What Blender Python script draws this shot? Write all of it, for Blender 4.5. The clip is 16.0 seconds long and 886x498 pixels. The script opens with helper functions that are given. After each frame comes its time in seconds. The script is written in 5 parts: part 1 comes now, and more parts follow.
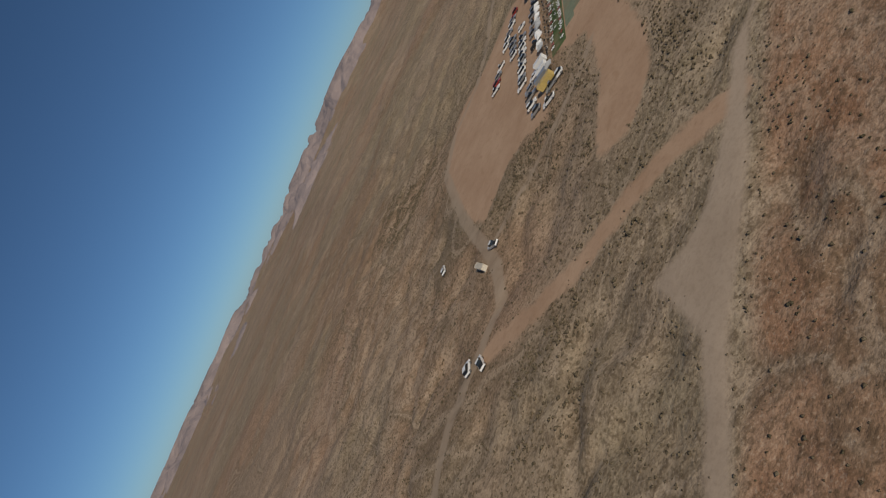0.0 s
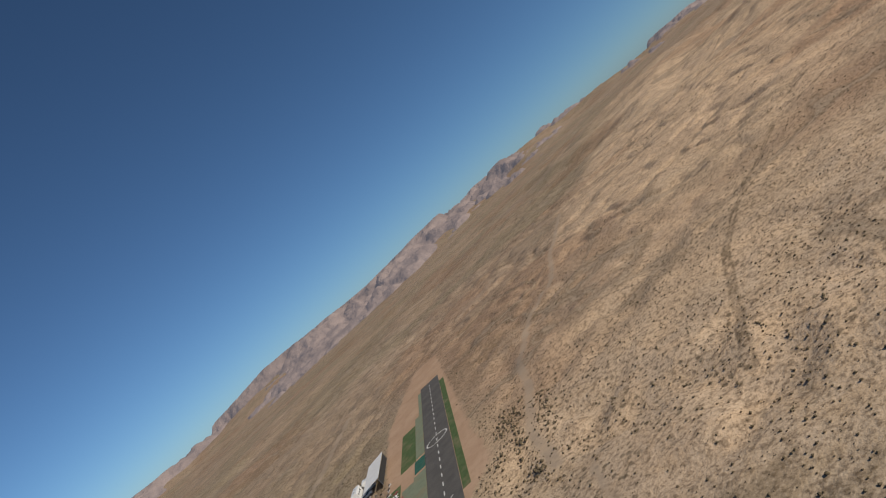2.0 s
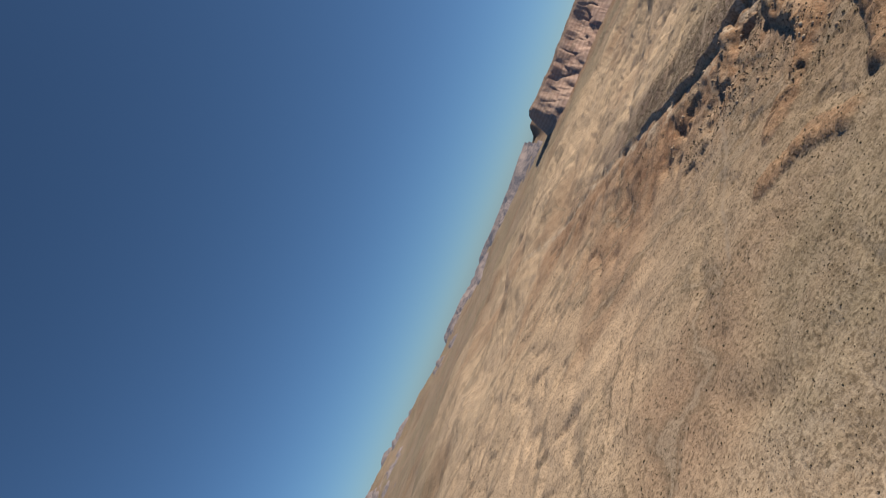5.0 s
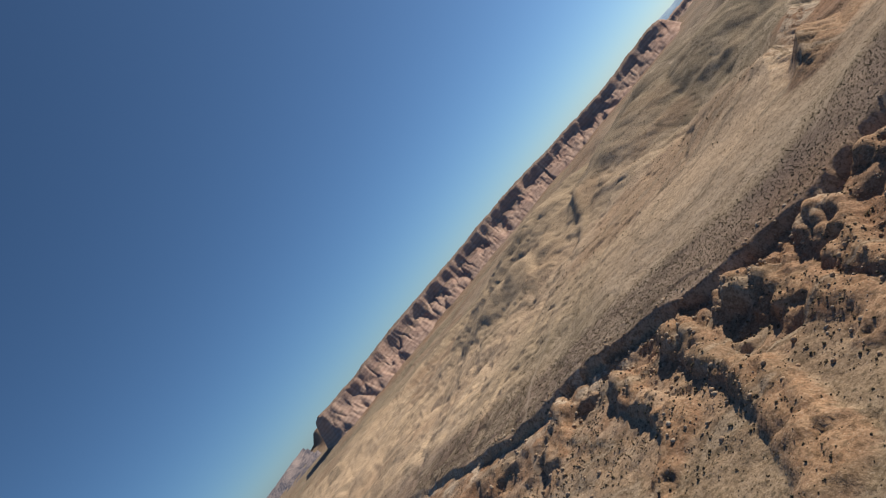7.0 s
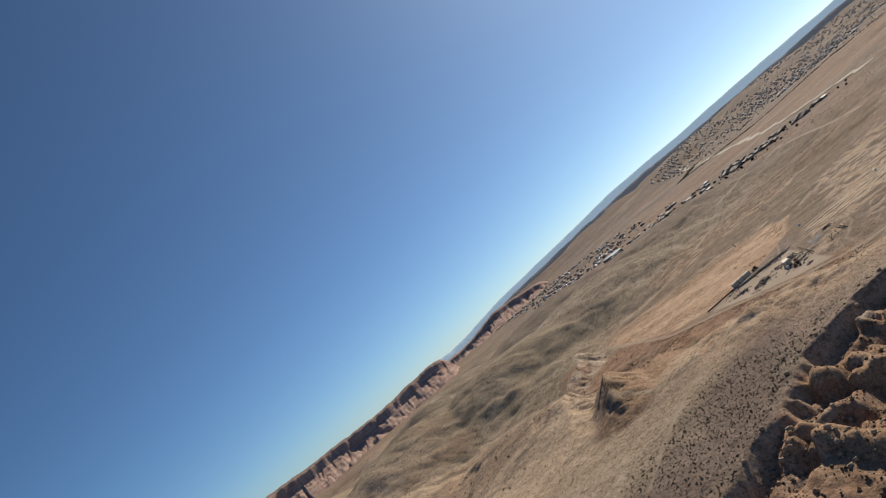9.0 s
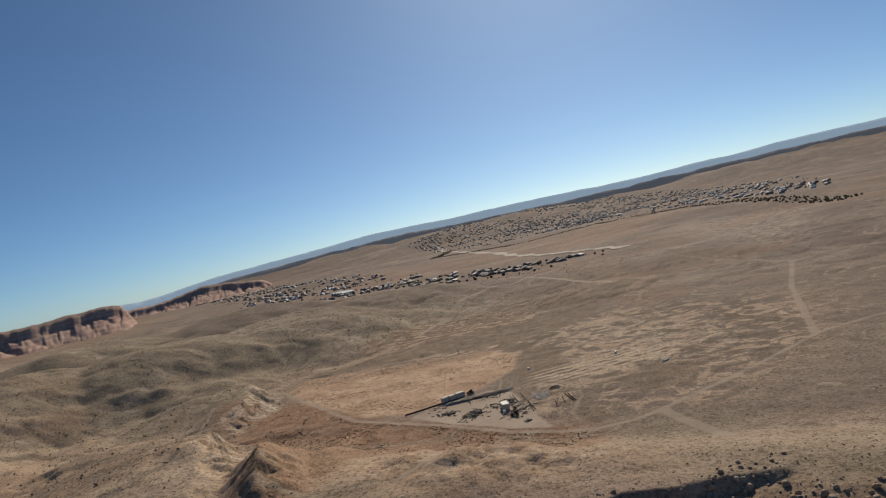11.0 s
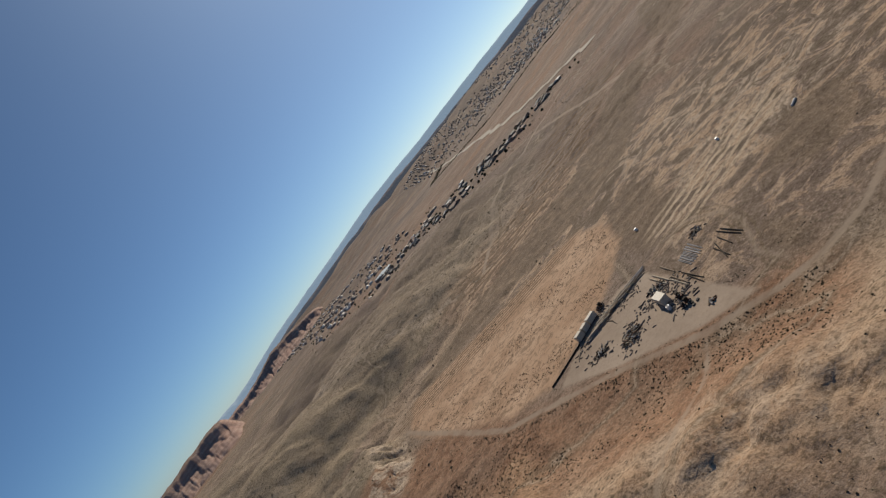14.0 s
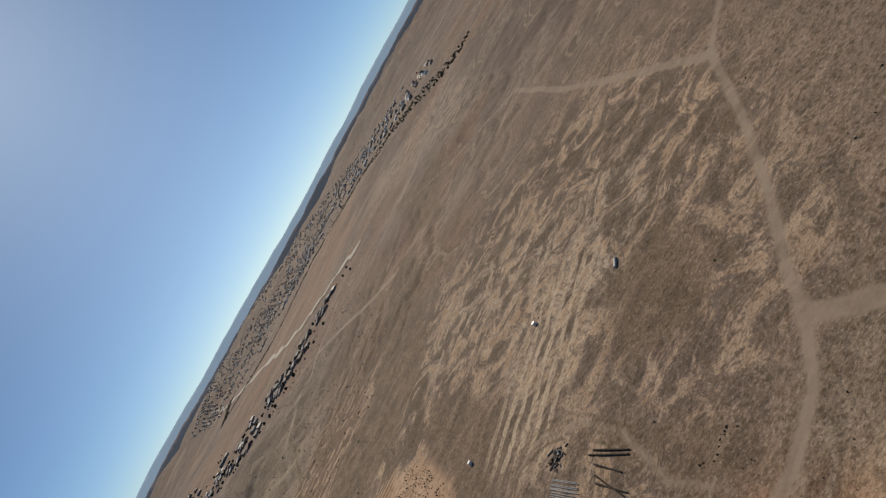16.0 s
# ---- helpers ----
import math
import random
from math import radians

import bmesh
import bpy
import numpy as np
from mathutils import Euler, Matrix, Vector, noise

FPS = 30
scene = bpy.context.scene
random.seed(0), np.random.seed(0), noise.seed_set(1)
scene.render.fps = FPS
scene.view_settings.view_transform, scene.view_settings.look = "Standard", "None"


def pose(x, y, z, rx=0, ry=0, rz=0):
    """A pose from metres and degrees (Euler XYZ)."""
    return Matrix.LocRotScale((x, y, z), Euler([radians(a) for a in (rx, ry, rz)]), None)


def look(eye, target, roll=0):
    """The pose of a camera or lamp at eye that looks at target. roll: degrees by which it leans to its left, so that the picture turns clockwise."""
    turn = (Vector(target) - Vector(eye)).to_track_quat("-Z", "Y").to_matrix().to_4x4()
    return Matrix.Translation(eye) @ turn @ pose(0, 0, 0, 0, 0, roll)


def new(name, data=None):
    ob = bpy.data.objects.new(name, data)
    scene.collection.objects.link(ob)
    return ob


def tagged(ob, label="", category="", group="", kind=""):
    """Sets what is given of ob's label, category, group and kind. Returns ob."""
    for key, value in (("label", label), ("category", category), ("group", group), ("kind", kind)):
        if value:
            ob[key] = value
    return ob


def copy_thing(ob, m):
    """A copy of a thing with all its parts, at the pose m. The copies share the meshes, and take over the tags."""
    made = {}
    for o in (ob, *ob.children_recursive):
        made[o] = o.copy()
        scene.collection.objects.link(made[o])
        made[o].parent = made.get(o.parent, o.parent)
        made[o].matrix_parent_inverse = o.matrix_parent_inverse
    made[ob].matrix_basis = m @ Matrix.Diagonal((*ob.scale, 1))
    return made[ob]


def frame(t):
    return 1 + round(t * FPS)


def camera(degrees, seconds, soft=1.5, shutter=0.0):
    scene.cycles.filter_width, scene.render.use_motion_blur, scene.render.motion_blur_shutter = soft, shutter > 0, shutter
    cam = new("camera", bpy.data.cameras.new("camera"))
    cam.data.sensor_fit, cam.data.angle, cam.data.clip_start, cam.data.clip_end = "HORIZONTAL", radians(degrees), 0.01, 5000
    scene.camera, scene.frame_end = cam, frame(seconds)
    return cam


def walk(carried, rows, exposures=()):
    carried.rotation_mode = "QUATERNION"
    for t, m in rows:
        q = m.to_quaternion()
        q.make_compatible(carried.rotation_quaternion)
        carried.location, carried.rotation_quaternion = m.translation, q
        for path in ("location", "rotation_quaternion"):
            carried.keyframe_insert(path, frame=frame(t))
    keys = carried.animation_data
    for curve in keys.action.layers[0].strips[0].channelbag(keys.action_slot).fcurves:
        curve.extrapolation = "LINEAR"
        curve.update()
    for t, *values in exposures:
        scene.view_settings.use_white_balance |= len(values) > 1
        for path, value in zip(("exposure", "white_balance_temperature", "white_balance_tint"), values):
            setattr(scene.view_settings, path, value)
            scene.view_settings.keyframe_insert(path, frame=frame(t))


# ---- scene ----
cam = camera(66.000, 16.0, soft=1.2)
walk(cam, [
    (0.0, pose(0.00, -0.01, 54.65, 60.566, 62.656, -26.218)),
    (0.5, pose(0.84, 15.23, 51.18, 66.229, 57.629, -30.831)),
    (1.0, pose(5.42, 31.54, 48.81, 75.413, 48.017, -32.851)),
    (1.5, pose(13.54, 45.83, 48.25, 81.852, 43.660, -36.592)),
    (2.0, pose(23.36, 60.08, 46.82, 88.695, 42.428, -41.112)),
    (2.5, pose(32.65, 71.99, 45.75, 93.699, 37.645, -45.180)),
    (3.0, pose(42.37, 82.29, 46.17, 99.332, 42.574, -48.796)),
    (3.5, pose(56.16, 84.48, 48.47, 102.815, 42.196, -56.115)),
    (4.0, pose(71.94, 80.12, 51.40, 102.623, 51.484, -63.304)),
    (4.5, pose(87.98, 73.11, 53.60, 100.014, 62.411, -64.535)),
    (5.0, pose(103.73, 67.63, 54.98, 98.041, 66.598, -62.404)),
    (5.5, pose(118.76, 67.16, 56.13, 94.833, 61.266, -69.808)),
    (6.0, pose(133.45, 71.66, 57.37, 92.344, 53.842, -80.340)),
    (6.5, pose(151.12, 74.09, 58.17, 91.956, 51.688, -89.894)),
    (7.0, pose(168.97, 72.65, 57.42, 93.054, 50.534, -97.739)),
    (7.5, pose(185.53, 69.89, 56.14, 94.489, 47.749, -105.160)),
    (8.0, pose(200.83, 66.71, 55.01, 96.032, 44.612, -112.484)),
    (8.5, pose(215.37, 59.66, 54.58, 97.768, 40.787, -119.182)),
    (9.0, pose(229.88, 49.32, 55.27, 99.293, 40.312, -125.276)),
    (9.5, pose(242.36, 37.71, 55.95, 100.119, 43.712, -130.676)),
    (10.0, pose(251.42, 27.15, 57.28, 97.736, 35.830, -137.784)),
    (10.5, pose(257.87, 16.59, 58.93, 93.017, 28.941, -144.462)),
    (11.0, pose(262.72, 5.46, 60.79, 88.924, 12.457, -150.628)),
    (11.5, pose(267.61, -5.75, 62.66, 89.277, -7.248, -153.689)),
    (12.0, pose(273.41, -16.54, 64.40, 91.344, -19.994, -153.816)),
    (12.5, pose(280.08, -26.96, 65.64, 89.765, -18.598, -150.574)),
    (13.0, pose(287.02, -37.75, 65.96, 87.747, -14.421, -148.171)),
    (13.5, pose(294.79, -48.94, 65.81, 84.858, 16.196, -149.090)),
    (14.0, pose(301.38, -61.60, 65.40, 80.473, 51.690, -153.130)),
    (14.5, pose(307.85, -74.64, 64.40, 78.408, 66.843, -158.778)),
    (15.0, pose(313.86, -88.30, 63.07, 70.059, 69.947, -174.772)),
    (15.5, pose(317.51, -104.78, 60.54, 67.634, 65.466, 177.229)),
    (16.0, pose(318.70, -121.42, 57.80, 68.351, 59.420, 171.524)),
], exposures=[(0, -0.65), (0.5, -0.6), (1.5, -0.33), (3, -0.05), (5.5, 0.08), (7, 0.06), (9, -0.05), (12.5, -0.48), (13.5, -0.5), (14.5, -0.3), (16, -0.4)])

# ---- light ----
SUN_AZ, SUN_EL = radians(163.0), radians(31.0)
world = bpy.data.worlds.new("sky")
scene.world = world
world.use_nodes = True
wn = world.node_tree.nodes
sky = wn.new("ShaderNodeTexSky")
sky.sky_type = "NISHITA"
sky.sun_disc = False
sky.sun_elevation = SUN_EL
sky.sun_rotation = SUN_AZ
sky.altitude = 2600
sky.air_density, sky.dust_density, sky.ozone_density = 0.8, 2.8, 5.5
wn["Background"].inputs["Strength"].default_value = 0.088
tint = wn.new("ShaderNodeVectorMath")
tint.operation = "MULTIPLY"
tint.inputs[1].default_value = (0.88, 1.0, 0.98)
world.node_tree.links.new(sky.outputs[0], tint.inputs[0])
world.node_tree.links.new(tint.outputs[0], wn["Background"].inputs["Color"])
sun_data = bpy.data.lights.new("sun", "SUN")
sun_data.energy, sun_data.angle, sun_data.color = 5.0, radians(0.53), (1.0, 0.89, 0.73)
sun = new("sun", sun_data)
to_sun = Vector((math.sin(SUN_AZ) * math.cos(SUN_EL), math.cos(SUN_AZ) * math.cos(SUN_EL), math.sin(SUN_EL)))
sun.matrix_world = look(to_sun * 50, (0, 0, 0))
scene.view_settings.exposure = 0.0


# ---- materials ----
class Nodes:
    """A node material, with short ways to make its nodes."""

    def __init__(self, name):
        self.mat = bpy.data.materials.new(name)
        self.mat.use_nodes = True
        self.t = self.mat.node_tree
        self.bsdf = self.t.nodes["Principled BSDF"]

    def put(self, value, socket):
        if isinstance(value, bpy.types.NodeSocket):
            self.t.links.new(value, socket)
        elif isinstance(value, tuple) and len(value) == 3 and socket.type == "RGBA":
            socket.default_value = (*value, 1)
        else:
            socket.default_value = value

    def coords(self):
        return self.t.nodes.new("ShaderNodeNewGeometry").outputs["Position"]

    def local(self):
        return self.t.nodes.new("ShaderNodeTexCoord").outputs["Object"]

    def noise(self, size, detail=4, rough=0.55, where=None, warp=0.0):
        n = self.t.nodes.new("ShaderNodeTexNoise")
        n.inputs["Scale"].default_value = 1 / size
        n.inputs["Detail"].default_value = detail
        n.inputs["Roughness"].default_value = rough
        n.inputs["Distortion"].default_value = warp
        self.put(where or self.coords(), n.inputs["Vector"])
        return n.outputs["Fac"]

    def attr(self, name):
        n = self.t.nodes.new("ShaderNodeAttribute")
        n.attribute_name = name
        return n.outputs["Fac"]

    def math(self, op, a, b=0.0):
        n = self.t.nodes.new("ShaderNodeMath")
        n.operation = op
        self.put(a, n.inputs[0])
        self.put(b, n.inputs[1])
        return n.outputs[0]

    def step(self, value, low, high, to_low=0.0, to_high=1.0):
        n = self.t.nodes.new("ShaderNodeMapRange")
        n.clamp = True
        self.put(value, n.inputs["Value"])
        for key, v in (("From Min", low), ("From Max", high), ("To Min", to_low), ("To Max", to_high)):
            n.inputs[key].default_value = v
        return n.outputs["Result"]

    def mix(self, fac, a, b):
        n = self.t.nodes.new("ShaderNodeMix")
        n.data_type = "RGBA"
        self.put(fac, n.inputs["Factor"])
        self.put(a, n.inputs["A"])
        self.put(b, n.inputs["B"])
        return n.outputs["Result"]

    def random(self):
        return self.t.nodes.new("ShaderNodeObjectInfo").outputs["Random"]

    def island(self):
        return self.t.nodes.new("ShaderNodeNewGeometry").outputs["Random Per Island"]

    def end(self, color, rough=0.9, metal=0.0, bump=None, depth=0.1, spec=0.3):
        self.put(color, self.bsdf.inputs["Base Color"])
        self.put(rough, self.bsdf.inputs["Roughness"])
        self.put(metal, self.bsdf.inputs["Metallic"])
        self.bsdf.inputs["Specular IOR Level"].default_value = spec
        if bump is not None:
            b = self.t.nodes.new("ShaderNodeBump")
            b.inputs["Distance"].default_value = depth
            b.inputs["Strength"].default_value = 1.0
            self.put(bump, b.inputs["Height"])
            self.t.links.new(b.outputs[0], self.bsdf.inputs["Normal"])
        return self.mat


def desert_material():
    m = Nodes("desert_soil")
    big, mid, fine = m.noise(140, 5), m.noise(22, 5, 0.6), m.noise(1.3, 4, 0.65)
    patchy = m.noise(6.5, 6, 0.68, warp=0.5)
    wob = m.math("SUBTRACT", m.noise(7, 4, 0.65), 0.5)
    soil = m.mix(m.step(mid, 0.35, 0.65), (0.335, 0.240, 0.165), (0.430, 0.322, 0.232))
    soil = m.mix(m.step(big, 0.42, 0.62), soil, (0.345, 0.260, 0.182))
    # greyer sage flats
    soil = m.mix(m.math("MULTIPLY", m.attr("sage"), m.step(mid, 0.3, 0.6, 0.45, 0.95)), soil, (0.295, 0.238, 0.158))
    # bright sandy flats
    soil = m.mix(m.math("MULTIPLY", m.attr("sand"), m.step(mid, 0.3, 0.6, 0.5, 0.9)), soil, (0.68, 0.49, 0.325))
    # crusts and hollows, light and dark, over all of it
    soil = m.mix(m.step(patchy, 0.52, 0.68, 0.0, 0.45), soil, m.mix(0.5, soil, (0.62, 0.50, 0.38)))
    soil = m.mix(m.math("MULTIPLY", m.step(patchy, 0.47, 0.33, 0.0, 0.7), m.step(m.attr("sand"), 0.2, 0.9, 1.0, 0.25)), soil, m.mix(0.5, soil, (0.11, 0.075, 0.045)))
    streaks = m.noise(45, 6, 0.7, warp=2.2)
    soil = m.mix(m.step(streaks, 0.56, 0.64, 0.0, 0.5), soil, m.mix(0.5, soil, (0.58, 0.44, 0.31)))
    soil = m.mix(m.math("MULTIPLY", m.step(streaks, 0.44, 0.36, 0.0, 0.6), m.step(m.attr("sand"), 0.2, 0.9, 1.0, 0.3)), soil, m.mix(0.5, soil, (0.14, 0.10, 0.06)))
    # darker brown soil; its purple tint puts far haze into the colour
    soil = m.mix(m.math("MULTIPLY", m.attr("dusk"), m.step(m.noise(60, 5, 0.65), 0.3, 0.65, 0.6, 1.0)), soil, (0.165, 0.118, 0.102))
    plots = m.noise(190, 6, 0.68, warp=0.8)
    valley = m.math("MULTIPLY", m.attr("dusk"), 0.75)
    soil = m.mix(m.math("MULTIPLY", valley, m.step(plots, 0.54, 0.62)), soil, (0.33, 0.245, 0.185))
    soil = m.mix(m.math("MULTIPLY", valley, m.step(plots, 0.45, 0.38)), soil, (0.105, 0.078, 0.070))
    # iron-red soil
    soil = m.mix(m.math("MULTIPLY", m.attr("red"), m.step(mid, 0.3, 0.6, 0.55, 1.0)), soil, m.mix(m.step(patchy, 0.4, 0.6), (0.245, 0.130, 0.075), (0.360, 0.210, 0.128)))
    soil = m.mix(m.math("MULTIPLY", m.attr("crown"), m.step(mid, 0.3, 0.6, 0.5, 0.9)), soil, m.mix(m.step(m.noise(2.2, 5, 0.7, warp=0.8), 0.4, 0.62), (0.30, 0.175, 0.10), (0.47, 0.305, 0.185)))
    # pale beds of rock and ash-coloured clay
    pale = m.math("MULTIPLY", m.attr("pale"), m.step(m.noise(9, 5, 0.7, warp=0.6), 0.44, 0.56))
    soil = m.mix(pale, soil, (0.53, 0.42, 0.315))
    # flats where the crust has blown off in ragged patches
    ragged = m.noise(15, 9, 0.72, warp=1.3)
    blown = m.math("MULTIPLY", m.attr("mottle"), m.step(ragged, 0.505, 0.545))
    soil = m.mix(m.math("MULTIPLY", m.attr("mottle"), m.step(ragged, 0.50, 0.43, 0.0, 0.85)), soil, (0.145, 0.104, 0.068))
    soil = m.mix(m.math("MULTIPLY", blown, 0.92), soil, m.mix(m.step(patchy, 0.42, 0.58), (0.43, 0.295, 0.19), (0.56, 0.41, 0.28)))
    # dots of low brush, and pale sandy washes with dark banks
    dots = m.t.nodes.new("ShaderNodeTexVoronoi")
    dots.inputs["Scale"].default_value = 1 / 2.3
    m.put(m.coords(), dots.inputs["Vector"])
    bushy = m.math("MULTIPLY", m.step(dots.outputs["Distance"], 0.30, 0.20), m.step(m.noise(33, 4, 0.65), 0.40, 0.58, 0.05, 0.7))
    bushy = m.math("MULTIPLY", bushy, m.step(m.math("MAXIMUM", m.attr("red"), m.math("MULTIPLY", m.attr("mottle"), 0.8)), 0.3, 0.9, 1.0, 0.25))
    soil = m.mix(bushy, soil, (0.105, 0.085, 0.055))
    bed = m.math("ABSOLUTE", m.math("SUBTRACT", m.noise(120, 4, 0.5, warp=0.6), 0.5))
    open_land = m.step(m.attr("mottle"), 0.1, 0.5, 1.0, 0.0)
    soil = m.mix(m.math("MULTIPLY", m.step(bed, 0.022, 0.011, 0.0, 0.45), open_land), soil, (0.16, 0.125, 0.085))
    soil = m.mix(m.math("MULTIPLY", m.step(bed, 0.007, 0.003, 0.0, 0.45), open_land), soil, (0.47, 0.37, 0.27))
    # ground turned over or damp, dark brown
    turned = m.step(m.math("ADD", m.attr("turned"), m.math("MULTIPLY", wob, 9.0)), -2.0, 3.0, 0.0, 0.8)
    soil = m.mix(turned, soil, m.mix(m.step(patchy, 0.4, 0.6), (0.155, 0.110, 0.075), (0.235, 0.170, 0.115)))
    # graded pads of bare dirt
    pad = m.step(m.math("ADD", m.attr("pad"), m.math("MULTIPLY", wob, 6.0)), -0.8, 0.8)
    dirt = m.mix(m.step(m.noise(16, 5, 0.6), 0.35, 0.65), (0.390, 0.258, 0.172), (0.460, 0.318, 0.218))
    dirt = m.mix(m.step(m.noise(5, 5, 0.7, warp=1.2), 0.52, 0.66, 0.0, 0.5), dirt, (0.33, 0.205, 0.125))
    soil = m.mix(pad, soil, dirt)
    field = m.step(m.math("ADD", m.attr("field"), m.math("MULTIPLY", wob, 8.0)), -2.0, 2.0)
    sandy = m.mix(m.step(mid, 0.4, 0.6), (0.46, 0.295, 0.185), (0.57, 0.39, 0.26))
    sandy = m.mix(m.step(m.noise(3.5, 6, 0.7, warp=1.5), 0.50, 0.58, 0.0, 0.75), sandy, (0.25, 0.17, 0.105))
    soil = m.mix(field, soil, sandy)
    grey = m.step(m.math("ADD", m.attr("grey"), m.math("MULTIPLY", m.math("ADD", wob, m.math("SUBTRACT", mid, 0.5)), 1.8)), -0.8, 0.8, 0.0, 0.95)
    soil = m.mix(grey, soil, m.mix(m.step(mid, 0.35, 0.65), (0.36, 0.28, 0.21), (0.46, 0.365, 0.28)))
    # rows left by graders
    for key, along, period in (("rows_a", (0.66, -0.75), 5.2), ("rows_b", (0.34, -0.94), 3.4), ("rows_c", (-0.35, 0.93), 9.0)):
        sep = m.t.nodes.new("ShaderNodeVectorMath")
        sep.operation = "DOT_PRODUCT"
        m.put(m.coords(), sep.inputs[0])
        sep.inputs[1].default_value = (*along, 0)
        phase = m.math("MULTIPLY", m.math("ADD", sep.outputs["Value"], m.math("MULTIPLY", wob, 1.6)), 6.283 / period)
        ridge = m.math("MULTIPLY", m.attr(key), m.step(m.math("ADD", m.math("SINE", phase), m.math("MULTIPLY", wob, 1.6)), 0.0, 0.5))
        soil = m.mix(ridge, soil, (0.55, 0.425, 0.30) if key == "rows_a" else (0.215, 0.140, 0.085))
    # wheel ruts
    rut = m.math("ABSOLUTE", m.math("SUBTRACT", m.math("ABSOLUTE", m.attr("ruts")), 0.9))
    rut = m.math("MULTIPLY", m.step(rut, 0.6, 0.15), m.step(m.noise(11, 4, 0.7), 0.36, 0.58, 0.15, 0.85))
    soil = m.mix(rut, soil, (0.185, 0.135, 0.085))
    road = m.step(m.math("ADD", m.attr("road"), m.math("MULTIPLY", wob, 1.6)), -0.5, 0.5)
    soil = m.mix(m.math("MULTIPLY", road, m.step(patchy, 0.35, 0.6, 0.45, 0.9)), soil, m.mix(fine, (0.31, 0.242, 0.18), (0.41, 0.325, 0.245)))
    graded = m.math("MAXIMUM", m.math("MAXIMUM", pad, grey), m.math("MAXIMUM", road, field))
    calm = m.step(graded, 0.0, 1.0, 1.0, 0.15)
    grit = m.noise(0.55, 5, 0.7)
    soil = m.mix(m.math("MULTIPLY", m.step(fine, 0.50, 0.62, 0.0, 0.9), calm), soil, m.mix(0.6, soil, (0.09, 0.06, 0.035)))
    soil = m.mix(m.math("MULTIPLY", m.step(grit, 0.53, 0.62, 0.0, 0.9), calm), soil, m.mix(0.6, soil, (0.10, 0.07, 0.042)))
    soil = m.mix(m.math("MULTIPLY", m.step(grit, 0.45, 0.36, 0.0, 0.7), calm), soil, m.mix(0.4, soil, (0.66, 0.54, 0.41)))
    return m.end(soil, 0.95, bump=m.math("MULTIPLY", m.math("SUBTRACT", m.math("ADD", fine, m.math("MULTIPLY", m.noise(5, 5, 0.65), 0.9)), 0.95), m.math("SUBTRACT", 1.0, m.math("MULTIPLY", graded, 0.85))), depth=0.28, spec=0.1)


SOIL = desert_material()

# ---- the lie of the land ----
RIM = [(279, -142), (312, -122), (321, -96), (321, -69), (323, -45), (326, -28), (337, -17), (346, 0), (372, 9), (408, 33), (422, 57), (452, 75),
       (521, 108), (630, 160), (810, 272), (1267, 605)]
SCARPS = [[(425, -108), (438, -124), (458, -145), (476, -160), (482, -171), (494, -190)], [(508, -180), (517, -199), (524, -216), (529, -234), (548, -262), (590, -290)],
          [(590, -150), (602, -194), (656, -236), (671, -280), (677, -320)]]
# spurs of soft rock that run down from the rim: height at the rim, height at the foot, half width, line
FINS = [(5.0, 2.0, 8, [(410, 46), (396, 56), (380, 70)]), (6.5, 2.2, 9, [(374, 34), (350, 38), (325, 42), (316, 56), (314, 72)]), (7.0, 3.0, 9, [(354, 17), (332, 22), (310, 26), (288, 32), (270, 44)]),
        (6.0, 2.5, 8, [(341, 2), (327, -2), (313, 4), (300, 3), (284, 12)]), (6.5, 3.0, 8, [(325, -21), (313, -15), (304, -8), (286, -4)]), (6.0, 2.5, 7, [(318, -40), (306, -41), (294, -34)]),
        (6.5, 2.5, 8, [(316, -64), (304, -62), (290, -57)]), (6.0, 2.5, 7, [(317, -86), (304, -85), (292, -80)]), (5.5, 2.0, 8, [(312, -108), (300, -106), (284, -100)]),
        (3.5, 2.0, 7, [(268, 62), (284, 70), (292, 84)]), (3.0, 1.5, 6, [(258, 20), (246, 28), (236, 40)])]
VILLAGE = [(586, -909), (606, -897), (690, -941), (725, -897), (790, -940), (908, -1016), (960, -984), (1116, -1064), (1380, -1300), (1690, -1607)]
RIVER = [(520, -960), (580, -1030), (653, -1081), (716, -1134), (840, -1294), (965, -1499), (1272, -1942), (1640, -2480), (2029, -3044)]



def lattice(ix, iy, seed):
    h = ix.astype(np.uint32) * np.uint32(374761393) + iy.astype(np.uint32) * np.uint32(668265263) + np.uint32(seed * 1442695041 & 0xFFFFFFFF)
    h = (h ^ (h >> np.uint32(13))) * np.uint32(1274126177)
    return ((h ^ (h >> np.uint32(16))) & np.uint32(0xFFFF)) * np.float32(1 / 65535.0)


def smooth_noise(x, y, size, seed=0):
    x, y = x / size, y / size
    ix, iy = np.floor(x).astype(np.int64), np.floor(y).astype(np.int64)
    u, v = x - ix, y - iy
    u, v = u * u * u * (u * (u * 6 - 15) + 10), v * v * v * (v * (v * 6 - 15) + 10)
    a, b = lattice(ix, iy, seed), lattice(ix + 1, iy, seed)
    c, d = lattice(ix, iy + 1, seed), lattice(ix + 1, iy + 1, seed)
    return (a + (b - a) * u) * (1 - v) + (c + (d - c) * u) * v


def fbm(x, y, size, octaves=4, seed=0, gain=0.5):
    total, weight, norm = 0.0, 1.0, 0.0
    for k in range(octaves):
        total = total + weight * smooth_noise(x * (0.8 + 0.05 * k) - y * 0.6, y * 0.8 + x * 0.6, size / 2 ** k, seed + 17 * k)
        norm += weight
        weight *= gain
    return total / norm


def ease(v, low, high):
    u = np.clip((v - low) / (high - low), 0, 1)
    return u * u * (3 - 2 * u)


